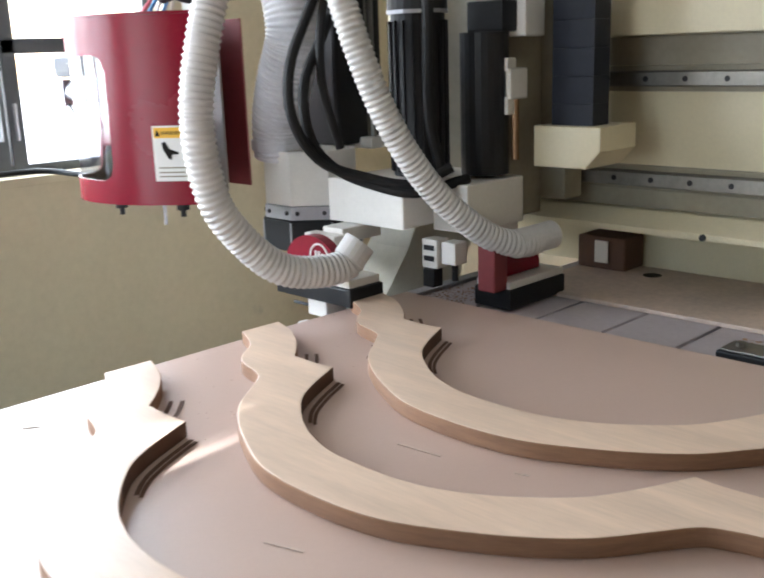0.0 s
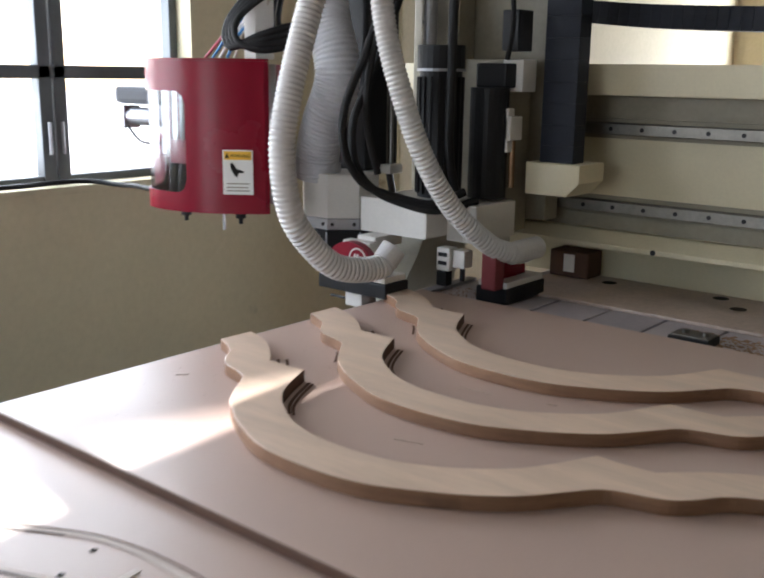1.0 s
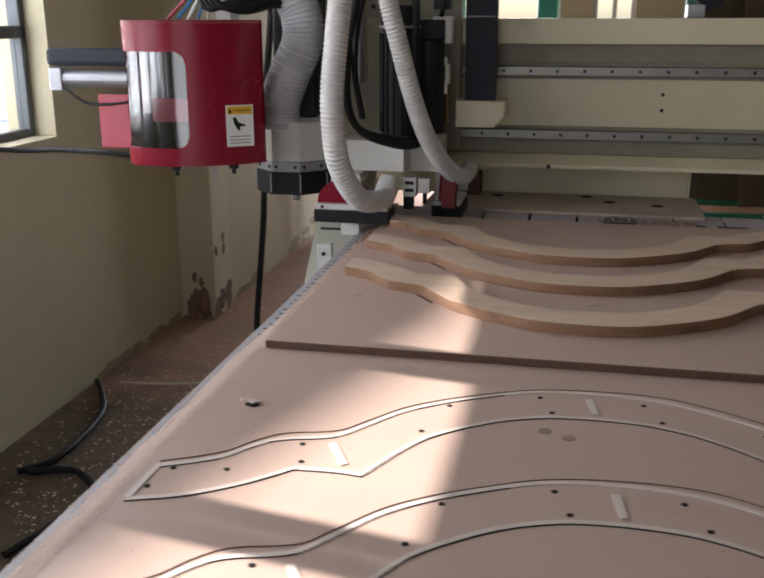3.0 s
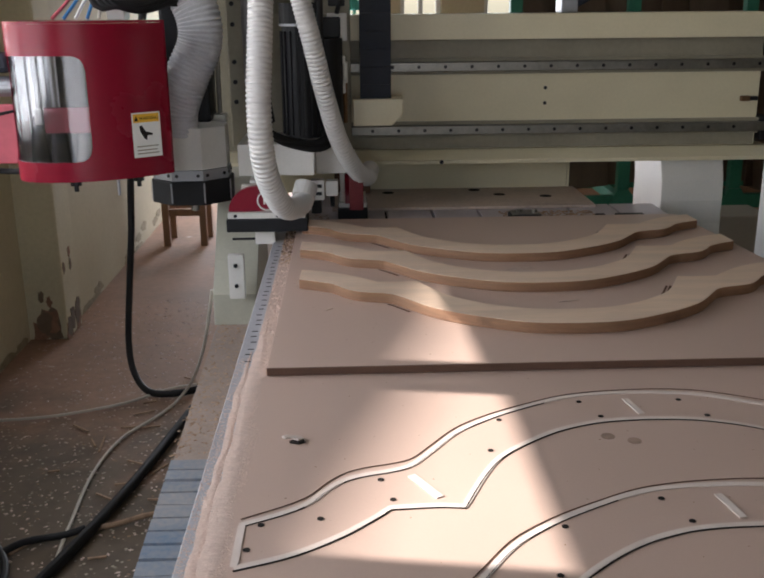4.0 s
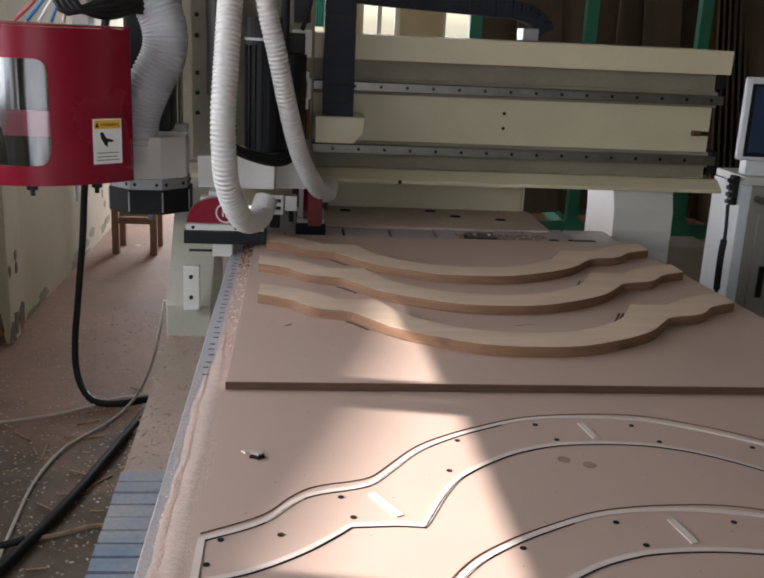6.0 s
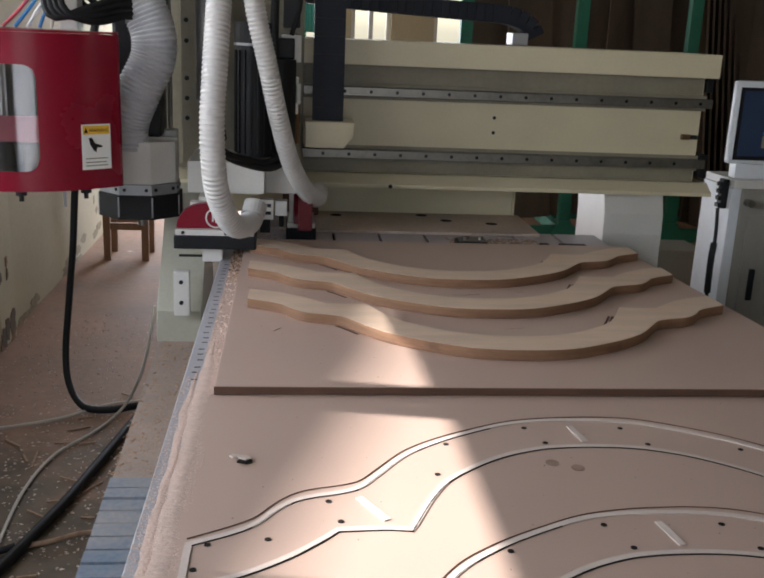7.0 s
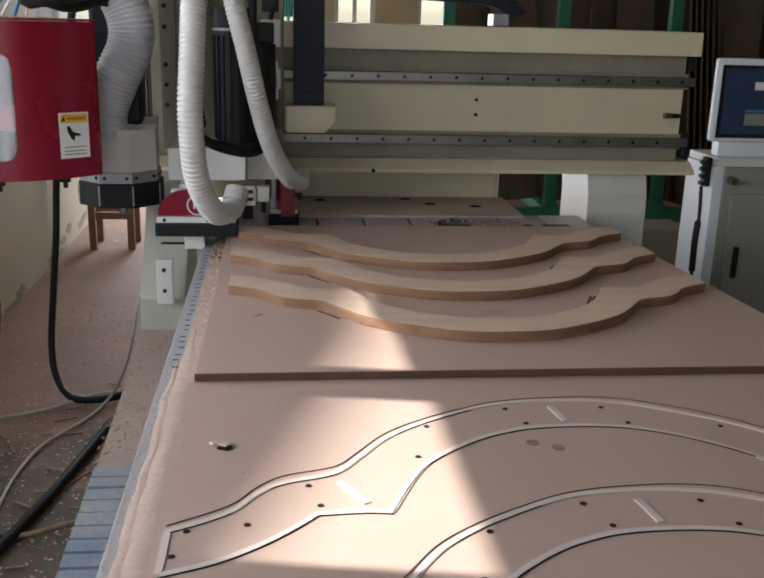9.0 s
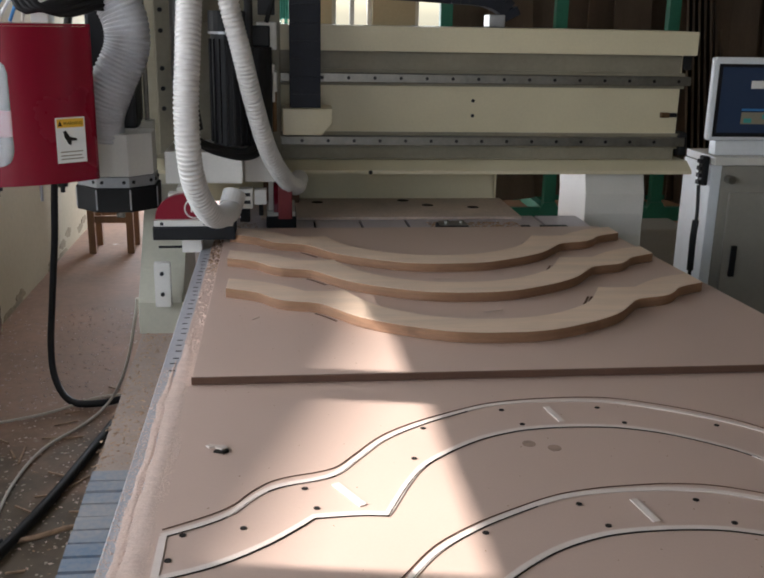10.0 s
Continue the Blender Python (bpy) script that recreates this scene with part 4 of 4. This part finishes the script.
def corner(i):
    """How much the window's rounded corners take at this place."""
    r = 0.034
    s = min(i - W0, W1 - i) * 0.007
    return r - math.sqrt(max(0.0, r * r - (r - s) ** 2)) if 0 <= s < r else 0.0


def shell(i0, i1, z0, z1, thick=0.004, low=0.0, high=0.0, inset=0.0):
    """A stretch of the cover's bent sheet; low and high weigh the rounded corners."""
    ends = z0, z1
    bm = bmesh.new()
    cx, cy = -0.5, 1.05
    rows = []
    for i in range(i0, i1 + 1):
        x, y = PLAN[i]
        z0, z1 = ends[0] - low * corner(i), ends[1] + high * corner(i)
        d = Vector((cx - x, cy - y)).normalized()
        x, y = x + d.x * inset, y + d.y * inset
        d = d * thick
        rows.append([bm.verts.new((x, y, z0)), bm.verts.new((x, y, z1)), bm.verts.new((x + d.x, y + d.y, z1)), bm.verts.new((x + d.x, y + d.y, z0))])
    for a, b in zip(rows, rows[1:]):
        for k in range(4):
            bm.faces.new((a[k], b[k], b[(k + 1) % 4], a[(k + 1) % 4]))
    bm.faces.new(rows[0][::-1]), bm.faces.new(rows[-1])
    return bm


cv = part("cover", shell(0, W0, ZL[0], ZL[-1]), "red", mg, smooth=True)
part("cover_band", shell(W0, LAST, ZL[0], ZL[2] - 0.008, high=1.0), "red", mg, smooth=True)
part("cover_band", shell(W0, LAST, ZL[5], ZL[-1], low=1.0), "red", mg, smooth=True)
part("cover_side", shell(W1, LAST, ZL[2] - 0.008, ZL[5]), "red", mg, smooth=True)
part("window_pane", shell(W0, W1, ZL[2] - 0.012, ZL[5] + 0.004, 0.0015, inset=0.0045), "acrylic", mg, "clear scratched acrylic pane", smooth=True)
part("lid", prism(PLAN, "z", 1.4865, 1.492, 0.001), "red", mg)
part("floor_plate", prism([(x * 0.98 - 0.01, y * 0.98 + 0.02) for x, y in PLAN], "z", 1.112, 1.118), "inside", mg)
part("back_plate", block(-0.70, -0.40, 1.155, 1.16, 1.12, 1.48), "inside", mg)
for k, (x, y) in enumerate(((-0.64, 0.95), (-0.585, 0.935), (-0.525, 0.945), (-0.47, 0.965))):
    ho = part("tool_holder", rod((x, y, 1.125), (x, y, 1.20), 0.026, 16, 0.02), "black", mg)
    part("holder_cone", rod((x, y, 1.2002), (x, y, 1.26), 0.02, 16, 0.01), "chain", ho)
part("gripper_bar", block(-0.61, -0.44, 0.905, 0.915, 1.222, 1.285, 0.003), "pinkish", mg)
part("gripper_block", block(-0.628, -0.608, 0.89, 0.90, 1.245, 1.285, 0.003), "white", mg)
# grey backing added only to set the tone seen through the pane
part("added_backing", block(-0.69, -0.36, 1.06, 1.064, 1.12, 1.48), "cabinet", mg)
part("carousel_post", rod((-0.55, 1.03, 1.12), (-0.55, 1.03, 1.46), 0.05, 20), "black", mg)
# white verticals inside; the thin two stand in for bright streaks on the pane
for x, w in ((-0.66, 0.016), (-0.60, 0.007), (-0.585, 0.004)):
    part("slat_and_streak", block(x, x + w, 0.955, 0.96, 1.14, 1.45), "label", mg)
lb = new("warning_label", mesh_of("warning_label", block(0, 0.066, -0.001, 0.0, 0, 0.095), "label"))
lb.parent = mg
tagged(lb, "white warning label with a yellow head")
lb.location = SET @ Vector((-0.392, 0.8978, 1.158)) - Vector(mg.location)
lb.rotation_euler = (0, 0, math.atan2(0.925 - 0.88, -0.36 + 0.42))
lb.scale = (1.225, 1, 1.247)
lbn = {"yellow_head": (block(0.003, 0.063, -0.0018, -0.0008, 0.074, 0.092), "yellow"), "warning_triangle": (prism([(0.005, 0.0775), (0.0145, 0.0775), (0.00975, 0.0885)], "y", -0.0024, -0.0016), "dark"),
       "hand_symbol": (prism([(0.016, 0.066), (0.022, 0.068), (0.03, 0.055), (0.046, 0.05), (0.046, 0.046), (0.034, 0.046), (0.032, 0.036), (0.026, 0.04), (0.018, 0.054)], "y", -0.0018, -0.0008), "dark"),
       "text_line": (block(0.008, 0.058, -0.0016, -0.0008, 0.022, 0.0245), "recess"), "text_line_low": (block(0.008, 0.055, -0.0016, -0.0008, 0.014, 0.0165), "recess"), "text_line_last": (block(0.008, 0.058, -0.0016, -0.0008, 0.007, 0.0095), "recess")}
word = bpy.data.curves.new("warning_word", "FONT")
word.body, word.size, word.extrude = "WARNING", 0.0091, 0.0003
word.materials.append(M["dark"])
wo = new("warning_word", word)
wo.parent = lb
wo.location, wo.rotation_euler = (0.0165, -0.0021, 0.0795), (radians(90), 0, 0)
for nm, (bm, mt) in lbn.items():
    o = new(nm, mesh_of(nm, bm, mt))
    o.parent = lb
for x, y in ((-0.545, 0.90), (-0.40, 0.965)):
    part("knob", rod((x, y, 1.09), (x, y, 1.1075), 0.014, 12), "black", mg)
    part("knob_stem", rod((x, y, 1.075), (x, y, 1.09), 0.006, 10), "black", mg)
part("pin", rod((-0.45, 0.95, 1.055), (-0.45, 0.95, 1.1075), 0.004, 8), "alu", mg)
# red plate coloured pink to hold the sun that falls on it
part("sunlit_side_plate", block(-0.83, -0.706, 1.02, 1.026, 1.13, 1.285, 0.004), "pinkish", mg, "red side plate with its sunlit look put into pink")
part("slide_arm", block(-0.97, -0.706, 0.99, 1.06, 1.365, 1.415, 0.014), "chain", mg, "blue-black slide arm")
part("slide_cylinder", rod((-0.93, 1.02, 1.33), (-0.706, 1.02, 1.33), 0.026, 18), "alu", mg)
part("cylinder_cap", block(-0.965, -0.925, 0.99, 1.05, 1.295, 1.36, 0.004), "alu", mg)
part("valve_tube", tube([(-0.92, 1.0, 1.30), (-0.85, 0.99, 1.262), (-0.77, 0.99, 1.26), (-0.707, 1.0, 1.27)], 0.004, 0.02, 8), "rubber", mg)
part("hanger_plate", block(-0.465, -0.42, 1.05, 1.12, 1.4925, 2.0, 0.004), "white", mg)
lone("cable", tube([(-0.65, 1.0, 1.125), (-0.74, 1.05, 1.105), (-0.85, 1.05, 1.112), (-1.02, 1.1, 1.108), (-1.15, 1.12, 1.10), (-1.262, 1.05, 1.108), (-1.272, 0.8, 1.106), (-1.272, 0.2, 1.106), (-1.272, -0.8, 1.106)], 0.008, 0.02, 8), "rubber", "black cable running from the cover to the wall", "cable", smooth=True)

# ---- hoses and cables on the floor ----
SET = scaled(0.925, 0.892, 1, 0, 0.117, 0)
lone("supply_hose", tube([(-0.55, 1.7, 1.5), (-0.68, 1.95, 1.1), (-0.74, 2.1, 0.85), (-0.765, 2.14, 0.65), (-0.80, 2.16, 0.4), (-0.82, 2.15, 0.2), (-0.80, 2.1, 0.08), (-0.72, 2.0, 0.022), (-0.6, 1.98, 0.018), (-0.48, 2.04, 0.018), (-0.33, 2.1, 0.018)], 0.0145, 0.03, 12), "rubber", "thick black hose hanging from the gantry down to the floor", "hose", smooth=True)
lone("supply_cable", tube([(-0.31, 2.13, 0.02), (-0.38, 2.08, 0.02), (-0.464, 1.968, 0.02), (-0.545, 1.517, 0.02), (-0.614, 1.128, 0.02), (-0.709, 0.722, 0.02), (-0.80, 0.4, 0.02), (-0.9, 0.0, 0.02)], 0.018, 0.03, 12), "rubber", "thick black cable lying along the floor", "cable", smooth=True)
lone("pale_cable", tube([(-0.34, 2.16, 0.01), (-0.494, 2.11, 0.01), (-0.645, 2.05, 0.01), (-0.806, 1.902, 0.01), (-1.067, 1.779, 0.012), (-1.33, 1.72, 0.02)], 0.006, 0.03, 8), "wire", "pale thin cable lying across the floor", "cable", smooth=True)
lone("pale_cable", tube([(-0.319, 1.345, 0.62), (-0.335, 1.38, 0.55), (-0.40, 1.57, 0.34), (-0.49, 1.80, 0.14), (-0.575, 1.90, 0.02), (-0.635, 1.76, 0.01), (-0.739, 1.545, 0.01), (-0.777, 1.251, 0.01), (-0.761, 0.891, 0.01), (-0.74, 0.6, 0.01)], 0.006, 0.03, 8), "wire", "pale thin cable hanging from the gantry leg to the floor", "cable", smooth=True)
lone("bark_strip", tube([(-0.454, 0.956, 0.008), (-0.52, 0.935, 0.014), (-0.605, 0.889, 0.012), (-0.68, 0.872, 0.008), (-0.735, 0.867, 0.007)], 0.009, 0.02, 8), "splinter", "curved strip of brown bark on the floor", "wood strip", smooth=True)

rnd = random.Random(7)
for k in range(20):
    x, y = rnd.uniform(-0.95, -0.36), rnd.uniform(0.6, 2.2)
    a, ln = rnd.uniform(0, 3.14), rnd.uniform(0.03, 0.16)
    bm = block(-ln / 2, ln / 2, -0.004, 0.004, 0.0, 0.005, 0.001)
    bm.transform(pose(x, y, 0.002, 0, 0, math.degrees(a)))
    lone("wood_splinter", bm, "splinter", "thin brown wood splinter on the floor", "wood splinter", group="splinters on the floor")


def crumbs(name, count, x0, x1, y0, y1, z, size, mat, label, seed, tall=0.5, heaped=False):
    """Loose sawdust and chips, all in one heap."""
    r = random.Random(seed)
    vs, fs = [], []
    for k in range(count):
        x, y, s, a = r.uniform(x0, x1), r.uniform(y0, y1), size * r.uniform(0.35, 1.3), r.uniform(0, 3.14)
        if heaped:
            x = min(max(r.gauss((x0 + x1) / 2 + 0.008 * math.sin(y * 17) + 0.005 * math.sin(y * 43), (x1 - x0) / 5), x0), x1)
        if callable(z):
            zz = z(x, y)
        else:
            zz = z
        c, n = math.cos(a) * s, math.sin(a) * s
        b = len(vs)
        vs += [(x + c, y + n, zz), (x - n * 0.5, y + c * 0.5, zz), (x - c, y - n, zz), (x + n * 0.5, y - c * 0.5, zz), (x, y, zz + s * r.uniform(0.12, tall))]
        fs += [(b, b + 1, b + 4), (b + 1, b + 2, b + 4), (b + 2, b + 3, b + 4), (b + 3, b, b + 4)]
    me = bpy.data.meshes.new(name)
    me.from_pydata(vs, [], fs)
    me.materials.append(M[mat])
    return tagged(new(name, me), label, "sawdust", kind="stuff")


SET = Matrix.Identity(4)
for pts, r in (
    ([(-1.34, 1.66, 0.015), (-1.28, 1.58, 0.015), (-1.17, 1.39, 0.015), (-1.13, 1.18, 0.015), (-1.13, 0.96, 0.015), (-1.2, 0.86, 0.015)], 0.012),
    ([(-1.17, 0.87, 0.014), (-1.03, 0.91, 0.014), (-0.91, 0.83, 0.014), (-0.82, 0.69, 0.014), (-0.8, 0.53, 0.014), (-0.82, 0.35, 0.014)], 0.012),
    ([(-0.64, 0.86, 0.03), (-0.7, 0.84, 0.02), (-0.82, 0.81, 0.014), (-0.89, 0.68, 0.014), (-0.91, 0.54, 0.014), (-0.95, 0.4, 0.014)], 0.011),
):
    lone("cable", tube(pts, r, 0.03, 10), "rubber", "black cable looped loosely on the floor by the wall", "cable", group="cable loops on the floor", smooth=True)
# a low uneven bank of fine sawdust along the sheet's edge
rb2 = random.Random(12)


def dust_bank(x0, z0, y1, half, label):
    bank, rows = bmesh.new(), []
    for i in range(int((y1 + 0.95) / 0.002)):
        y = -0.95 + i * 0.002
        mid = x0 - 0.006 * max(0.0, y) + 0.0012 * math.sin(y * 19) + 0.001 * math.sin(y * 47 + 1)
        wide = (half + 0.0012 * math.sin(y * 13 + 2) + 0.001 * math.sin(y * 71)) * min(1.0, max(0.1, (y1 - y) * 5))
        row = []
        for k in range(9):
            f = k / 4 - 1
            hgt = (1 - f * f) * 0.0012 * rb2.uniform(0.5, 1.5)
            row.append(bank.verts.new((mid + f * wide + rb2.uniform(-0.0012, 0.0012), y, z0 - 0.0003 + hgt)))
        rows.append(row)
    for a, b in zip(rows, rows[1:]):
        for k in range(8):
            bank.faces.new((a[k], a[k + 1], b[k + 1], b[k]))
    tagged(part("sawdust_bank", bank, "dust", smooth=True), label, "sawdust", kind="stuff")


dust_bank(-0.022, T, 0.33, 0.0145, "low bank of pale sawdust along the sheet's edge")
dust_bank(-0.045, 0.841, 0.16, 0.0085, "thin layer of pale sawdust on the side profile")
crumbs("sawdust", 9000, -0.034, 0.004, -0.95, 0.4, T, 0.0013, "dust", "pale sawdust along the sheet's edge", 1, 0.6, True)
crumbs("sawdust", 2500, -0.067, -0.034, -0.95, 0.12, 0.841, 0.0022, "dust", "pale sawdust lying on the side profile", 26, 0.5)
crumbs("sawdust", 420, -0.033, -0.002, 0.2, 1.235, T, 0.0045, "dust", "pale chips along the sheet's edge", 21)
crumbs("sawdust", 420, -0.033, -0.002, 0.78, 1.235, T, 0.0045, "splinter", "brown sawdust at the bed's corner", 2)
crumbs("sawdust", 260, -0.033, -0.002, 0.9, 1.235, T, 0.006, "cut", "dark sawdust at the bed's corner", 22)
crumbs("bed_dust", 330, -0.03, 0.09, 1.245, 1.45, 0.8346, 0.005, "splinter", " brown sawdust at the bed's corner", 23)
crumbs("wood_chips", 800, -0.25, -0.14, 0.26, 1.3, 0.5562, 0.0055, "splinter", "brown wood chips on the rail cover", 3)
crumbs("floor_chips", 1500, -1.3, -0.3, 0.5, 3.2, 0.0, 0.008, "dust", "pale chips and sawdust scattered on the floor", 4)
crumbs("floor_chips", 500, -1.1, -0.3, 0.3, 3.0, 0.0, 0.006, "splinter", "dark crumbs scattered on the floor", 5)
crumbs("sheet_dust", 130, 0.0, 1.2, -0.9, -0.02, T, 0.0018, "splinter", "few brown crumbs on the sheet", 6)
crumbs("sheet_dust", 120, 0.0, 0.35, 0.02, 1.1, Z1, 0.002, "splinter", "few brown crumbs on the upper sheet", 8)
crumbs("bed_dust", 700, 0.66, 0.97, 1.30, 1.455, 0.8346, 0.007, "splinter", "brown sawdust heap on the bed", 9)
cp = thing("wood_scrap", "small pale torn scrap with a dark underside on the sheet", "scrap", (0.066, -0.27, T))
bm = prism([(0.044, -0.268), (0.05, -0.258), (0.061, -0.262), (0.073, -0.259), (0.079, -0.270), (0.07, -0.279), (0.058, -0.272), (0.05, -0.277)], "z", T + 0.0045, T + 0.0075, 0.0008)
bm.transform(Matrix.Translation((0.06, -0.27, T)) @ Matrix.Rotation(0.12, 4, "Y") @ Matrix.Rotation(-0.15, 4, "X") @ Matrix.Translation((-0.06, 0.27, -T)))
part("torn_top", bm, "groove", cp)
part("dark_base", prism([(0.057, -0.277), (0.064, -0.266), (0.078, -0.267), (0.081, -0.276), (0.072, -0.283)], "z", T + 0.0002, T + 0.004, 0.0008), "dark", cp)

# ---- control cabinet ----
SET = scaled(1, 1, 1, 0.01, -0.05, 0)
cb = thing("control_cabinet", "grey control cabinet with its lit side coloured pale and a screen", "control cabinet", (2.0, 1.95, 0))
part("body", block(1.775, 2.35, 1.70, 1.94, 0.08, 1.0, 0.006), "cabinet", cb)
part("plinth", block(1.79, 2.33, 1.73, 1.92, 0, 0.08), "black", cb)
# light from the left is put into this side's pale bluish colour
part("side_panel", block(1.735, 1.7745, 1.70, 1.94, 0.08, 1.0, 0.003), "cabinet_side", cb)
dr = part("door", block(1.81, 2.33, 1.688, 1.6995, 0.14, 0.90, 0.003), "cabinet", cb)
part("handle", block(1.84, 1.86, 1.674, 1.6875, 0.58, 0.70, 0.003), "black", dr)
part("worktop", block(1.74, 2.37, 1.69, 1.94, 1.0005, 1.03, 0.004), "white", cb)
part("console", block(1.76, 2.3, 1.745, 1.80, 1.0305, 1.085, 0.004), "cabinet_side", cb)
hs = part("screen_housing", block(1.722, 2.3, 1.74, 1.775, 1.0855, 1.385, 0.01), "cabinet_side", cb, "pale screen housing")
part("screen", block(1.738, 2.285, 1.7365, 1.7395, 1.10, 1.362, 0.001), "black", hs)
part("display", block(1.752, 2.27, 1.7348, 1.7363, 1.115, 1.35), "screen", hs)
for k in range(4):
    part("glyph_bar", block(1.865 + 0.07 * k, 1.915 + 0.07 * k, 1.7330, 1.7346, 1.275, 1.303), "label", hs)
part("display_line", block(1.84, 2.2, 1.7330, 1.7346, 1.195, 1.203), "blue_tube", hs)
part("display_band", block(1.84, 2.2, 1.7330, 1.7346, 1.147, 1.19), "recess", hs)
for k in range(4):
    part("lit_key", block(1.85 + 0.07 * k, 1.88 + 0.07 * k, 1.7315, 1.7328, 1.152 + 0.014 * (k % 2), 1.168 + 0.014 * (k % 2)), "curtain", hs)
part("key_lock", rod((1.80, 1.66, 0.95), (1.80, 1.70, 0.95), 0.014), "steel", cb)
part("cable_plug", block(1.71, 1.7345, 1.72, 1.76, 0.92, 1.03, 0.006), "black", cb)
for k in range(4):
    part("plug_rib", block(1.698, 1.71, 1.72, 1.75, 0.925 + 0.026 * k, 0.94 + 0.026 * k, 0.003), "black", cb)
part("cable_run", tube([(1.71, 1.74, 0.92), (1.712, 1.73, 0.82), (1.705, 1.72, 0.74), (1.70, 1.71, 0.66), (1.70, 1.71, 0.4)], 0.007, 0.02, 8), "black", cb)
part("cable_sleeve", tube([(1.708, 1.725, 0.79), (1.70, 1.715, 0.72), (1.70, 1.71, 0.6)], 0.013, 0.02, 8), "black", cb)

# ---- board rack behind ----
SET = scaled(0.94, 1, 1, 0.03, -0.4, 0)
rk = thing("board_rack", "green steel rack with upright posts", "rack", (2.4, 4.6, 0))
for x in (1.22, 1.98, 2.74, 3.5, 4.3):
    po = part("post", block(x - 0.04, x + 0.04, 4.56, 4.62, 0, 3.0, 0.004), "green", rk)
    part("gusset", prism([(x - 0.10, 0.24), (x + 0.10, 0.24), (x + 0.10, 0.27), (x + 0.04, 0.37), (x - 0.04, 0.37), (x - 0.10, 0.27)], "y", 4.545, 4.559), "green", po)
part("beam", block(1.18, 4.34, 4.57, 4.62, 0.24, 0.33, 0.004), "green", rk)
part("beam", block(1.18, 4.34, 5.3, 5.35, 0.24, 0.33, 0.004), "green", rk)
for k in range(5):
    part("cross_bearer", block(1.2 + 0.76 * k, 1.26 + 0.76 * k, 4.62, 5.3, 0.25, 0.32, 0.004), "green", rk)
r3 = random.Random(5)
x = 1.28
while x < 4.2:
    w, hgt, lean = r3.uniform(0.16, 0.46), r3.uniform(2.1, 2.7), r3.uniform(-5, 5)
    bm = block(-w / 2, w / 2, -0.009, 0.009, 0.0, hgt, 0.003)
    bm.transform(pose(x + w / 2, 4.78 + r3.uniform(0, 0.25), 0.335, r3.uniform(-6, -3), lean * 0.5, r3.uniform(-12, 12)))
    lone("sheet_board", bm, "sheet", "brown sheet board leaning upright in the rack", "board", group="boards in the rack")
    x += w * r3.uniform(0.5, 0.95)
for k in range(7):
    bm = block(-0.3, 0.3, -0.008, 0.008, 0, 2.3, 0.003)
    bm.transform(pose(2.95 + 0.06 * k, 4.7 + 0.03 * k, 0.335, -4, 7 + 1.2 * k, 76))
    lone("sheet_board", bm, "sheet", "thin brown board on edge leaning in the rack", "board", group="boards in the rack")
SET = scaled(0.925, 0.892, 1, 0, 0.117, 0)
bk = lone("steel_bin", block(1.97, 2.4, 3.0, 3.3, 0, 0.50, 0.01), "cabinet", "plain grey steel box on the floor", "box")
part("pipe_handle", tube([(2.08, 2.985, 0.12), (2.08, 2.965, 0.42), (2.075, 2.97, 0.47), (2.04, 2.985, 0.48)], 0.008, 0.02, 8), "recess", bk)

# ---- wooden stool ----
st = thing("wooden_stool", "worn brown wooden stool standing by the wall", "stool", (-1.0, 4.85, 0))
for x in (-1.12, -0.86):
    for y in (4.78, 5.05):
        part("leg", block(x - 0.024, x + 0.024, y - 0.024, y + 0.024, 0, 0.78, 0.004), "stool", st)
for y in (4.78, 5.05):
    part("stretcher", block(-1.096, -0.884, y - 0.012, y + 0.012, 0.20, 0.245, 0.003), "stool", st)
for x in (-1.12, -0.86):
    part("stretcher", block(x - 0.012, x + 0.012, 4.804, 5.026, 0.30, 0.345, 0.003), "stool", st)
part("seat", block(-1.13, -0.83, 4.74, 5.09, 0.7805, 0.815, 0.006), "stool", st)
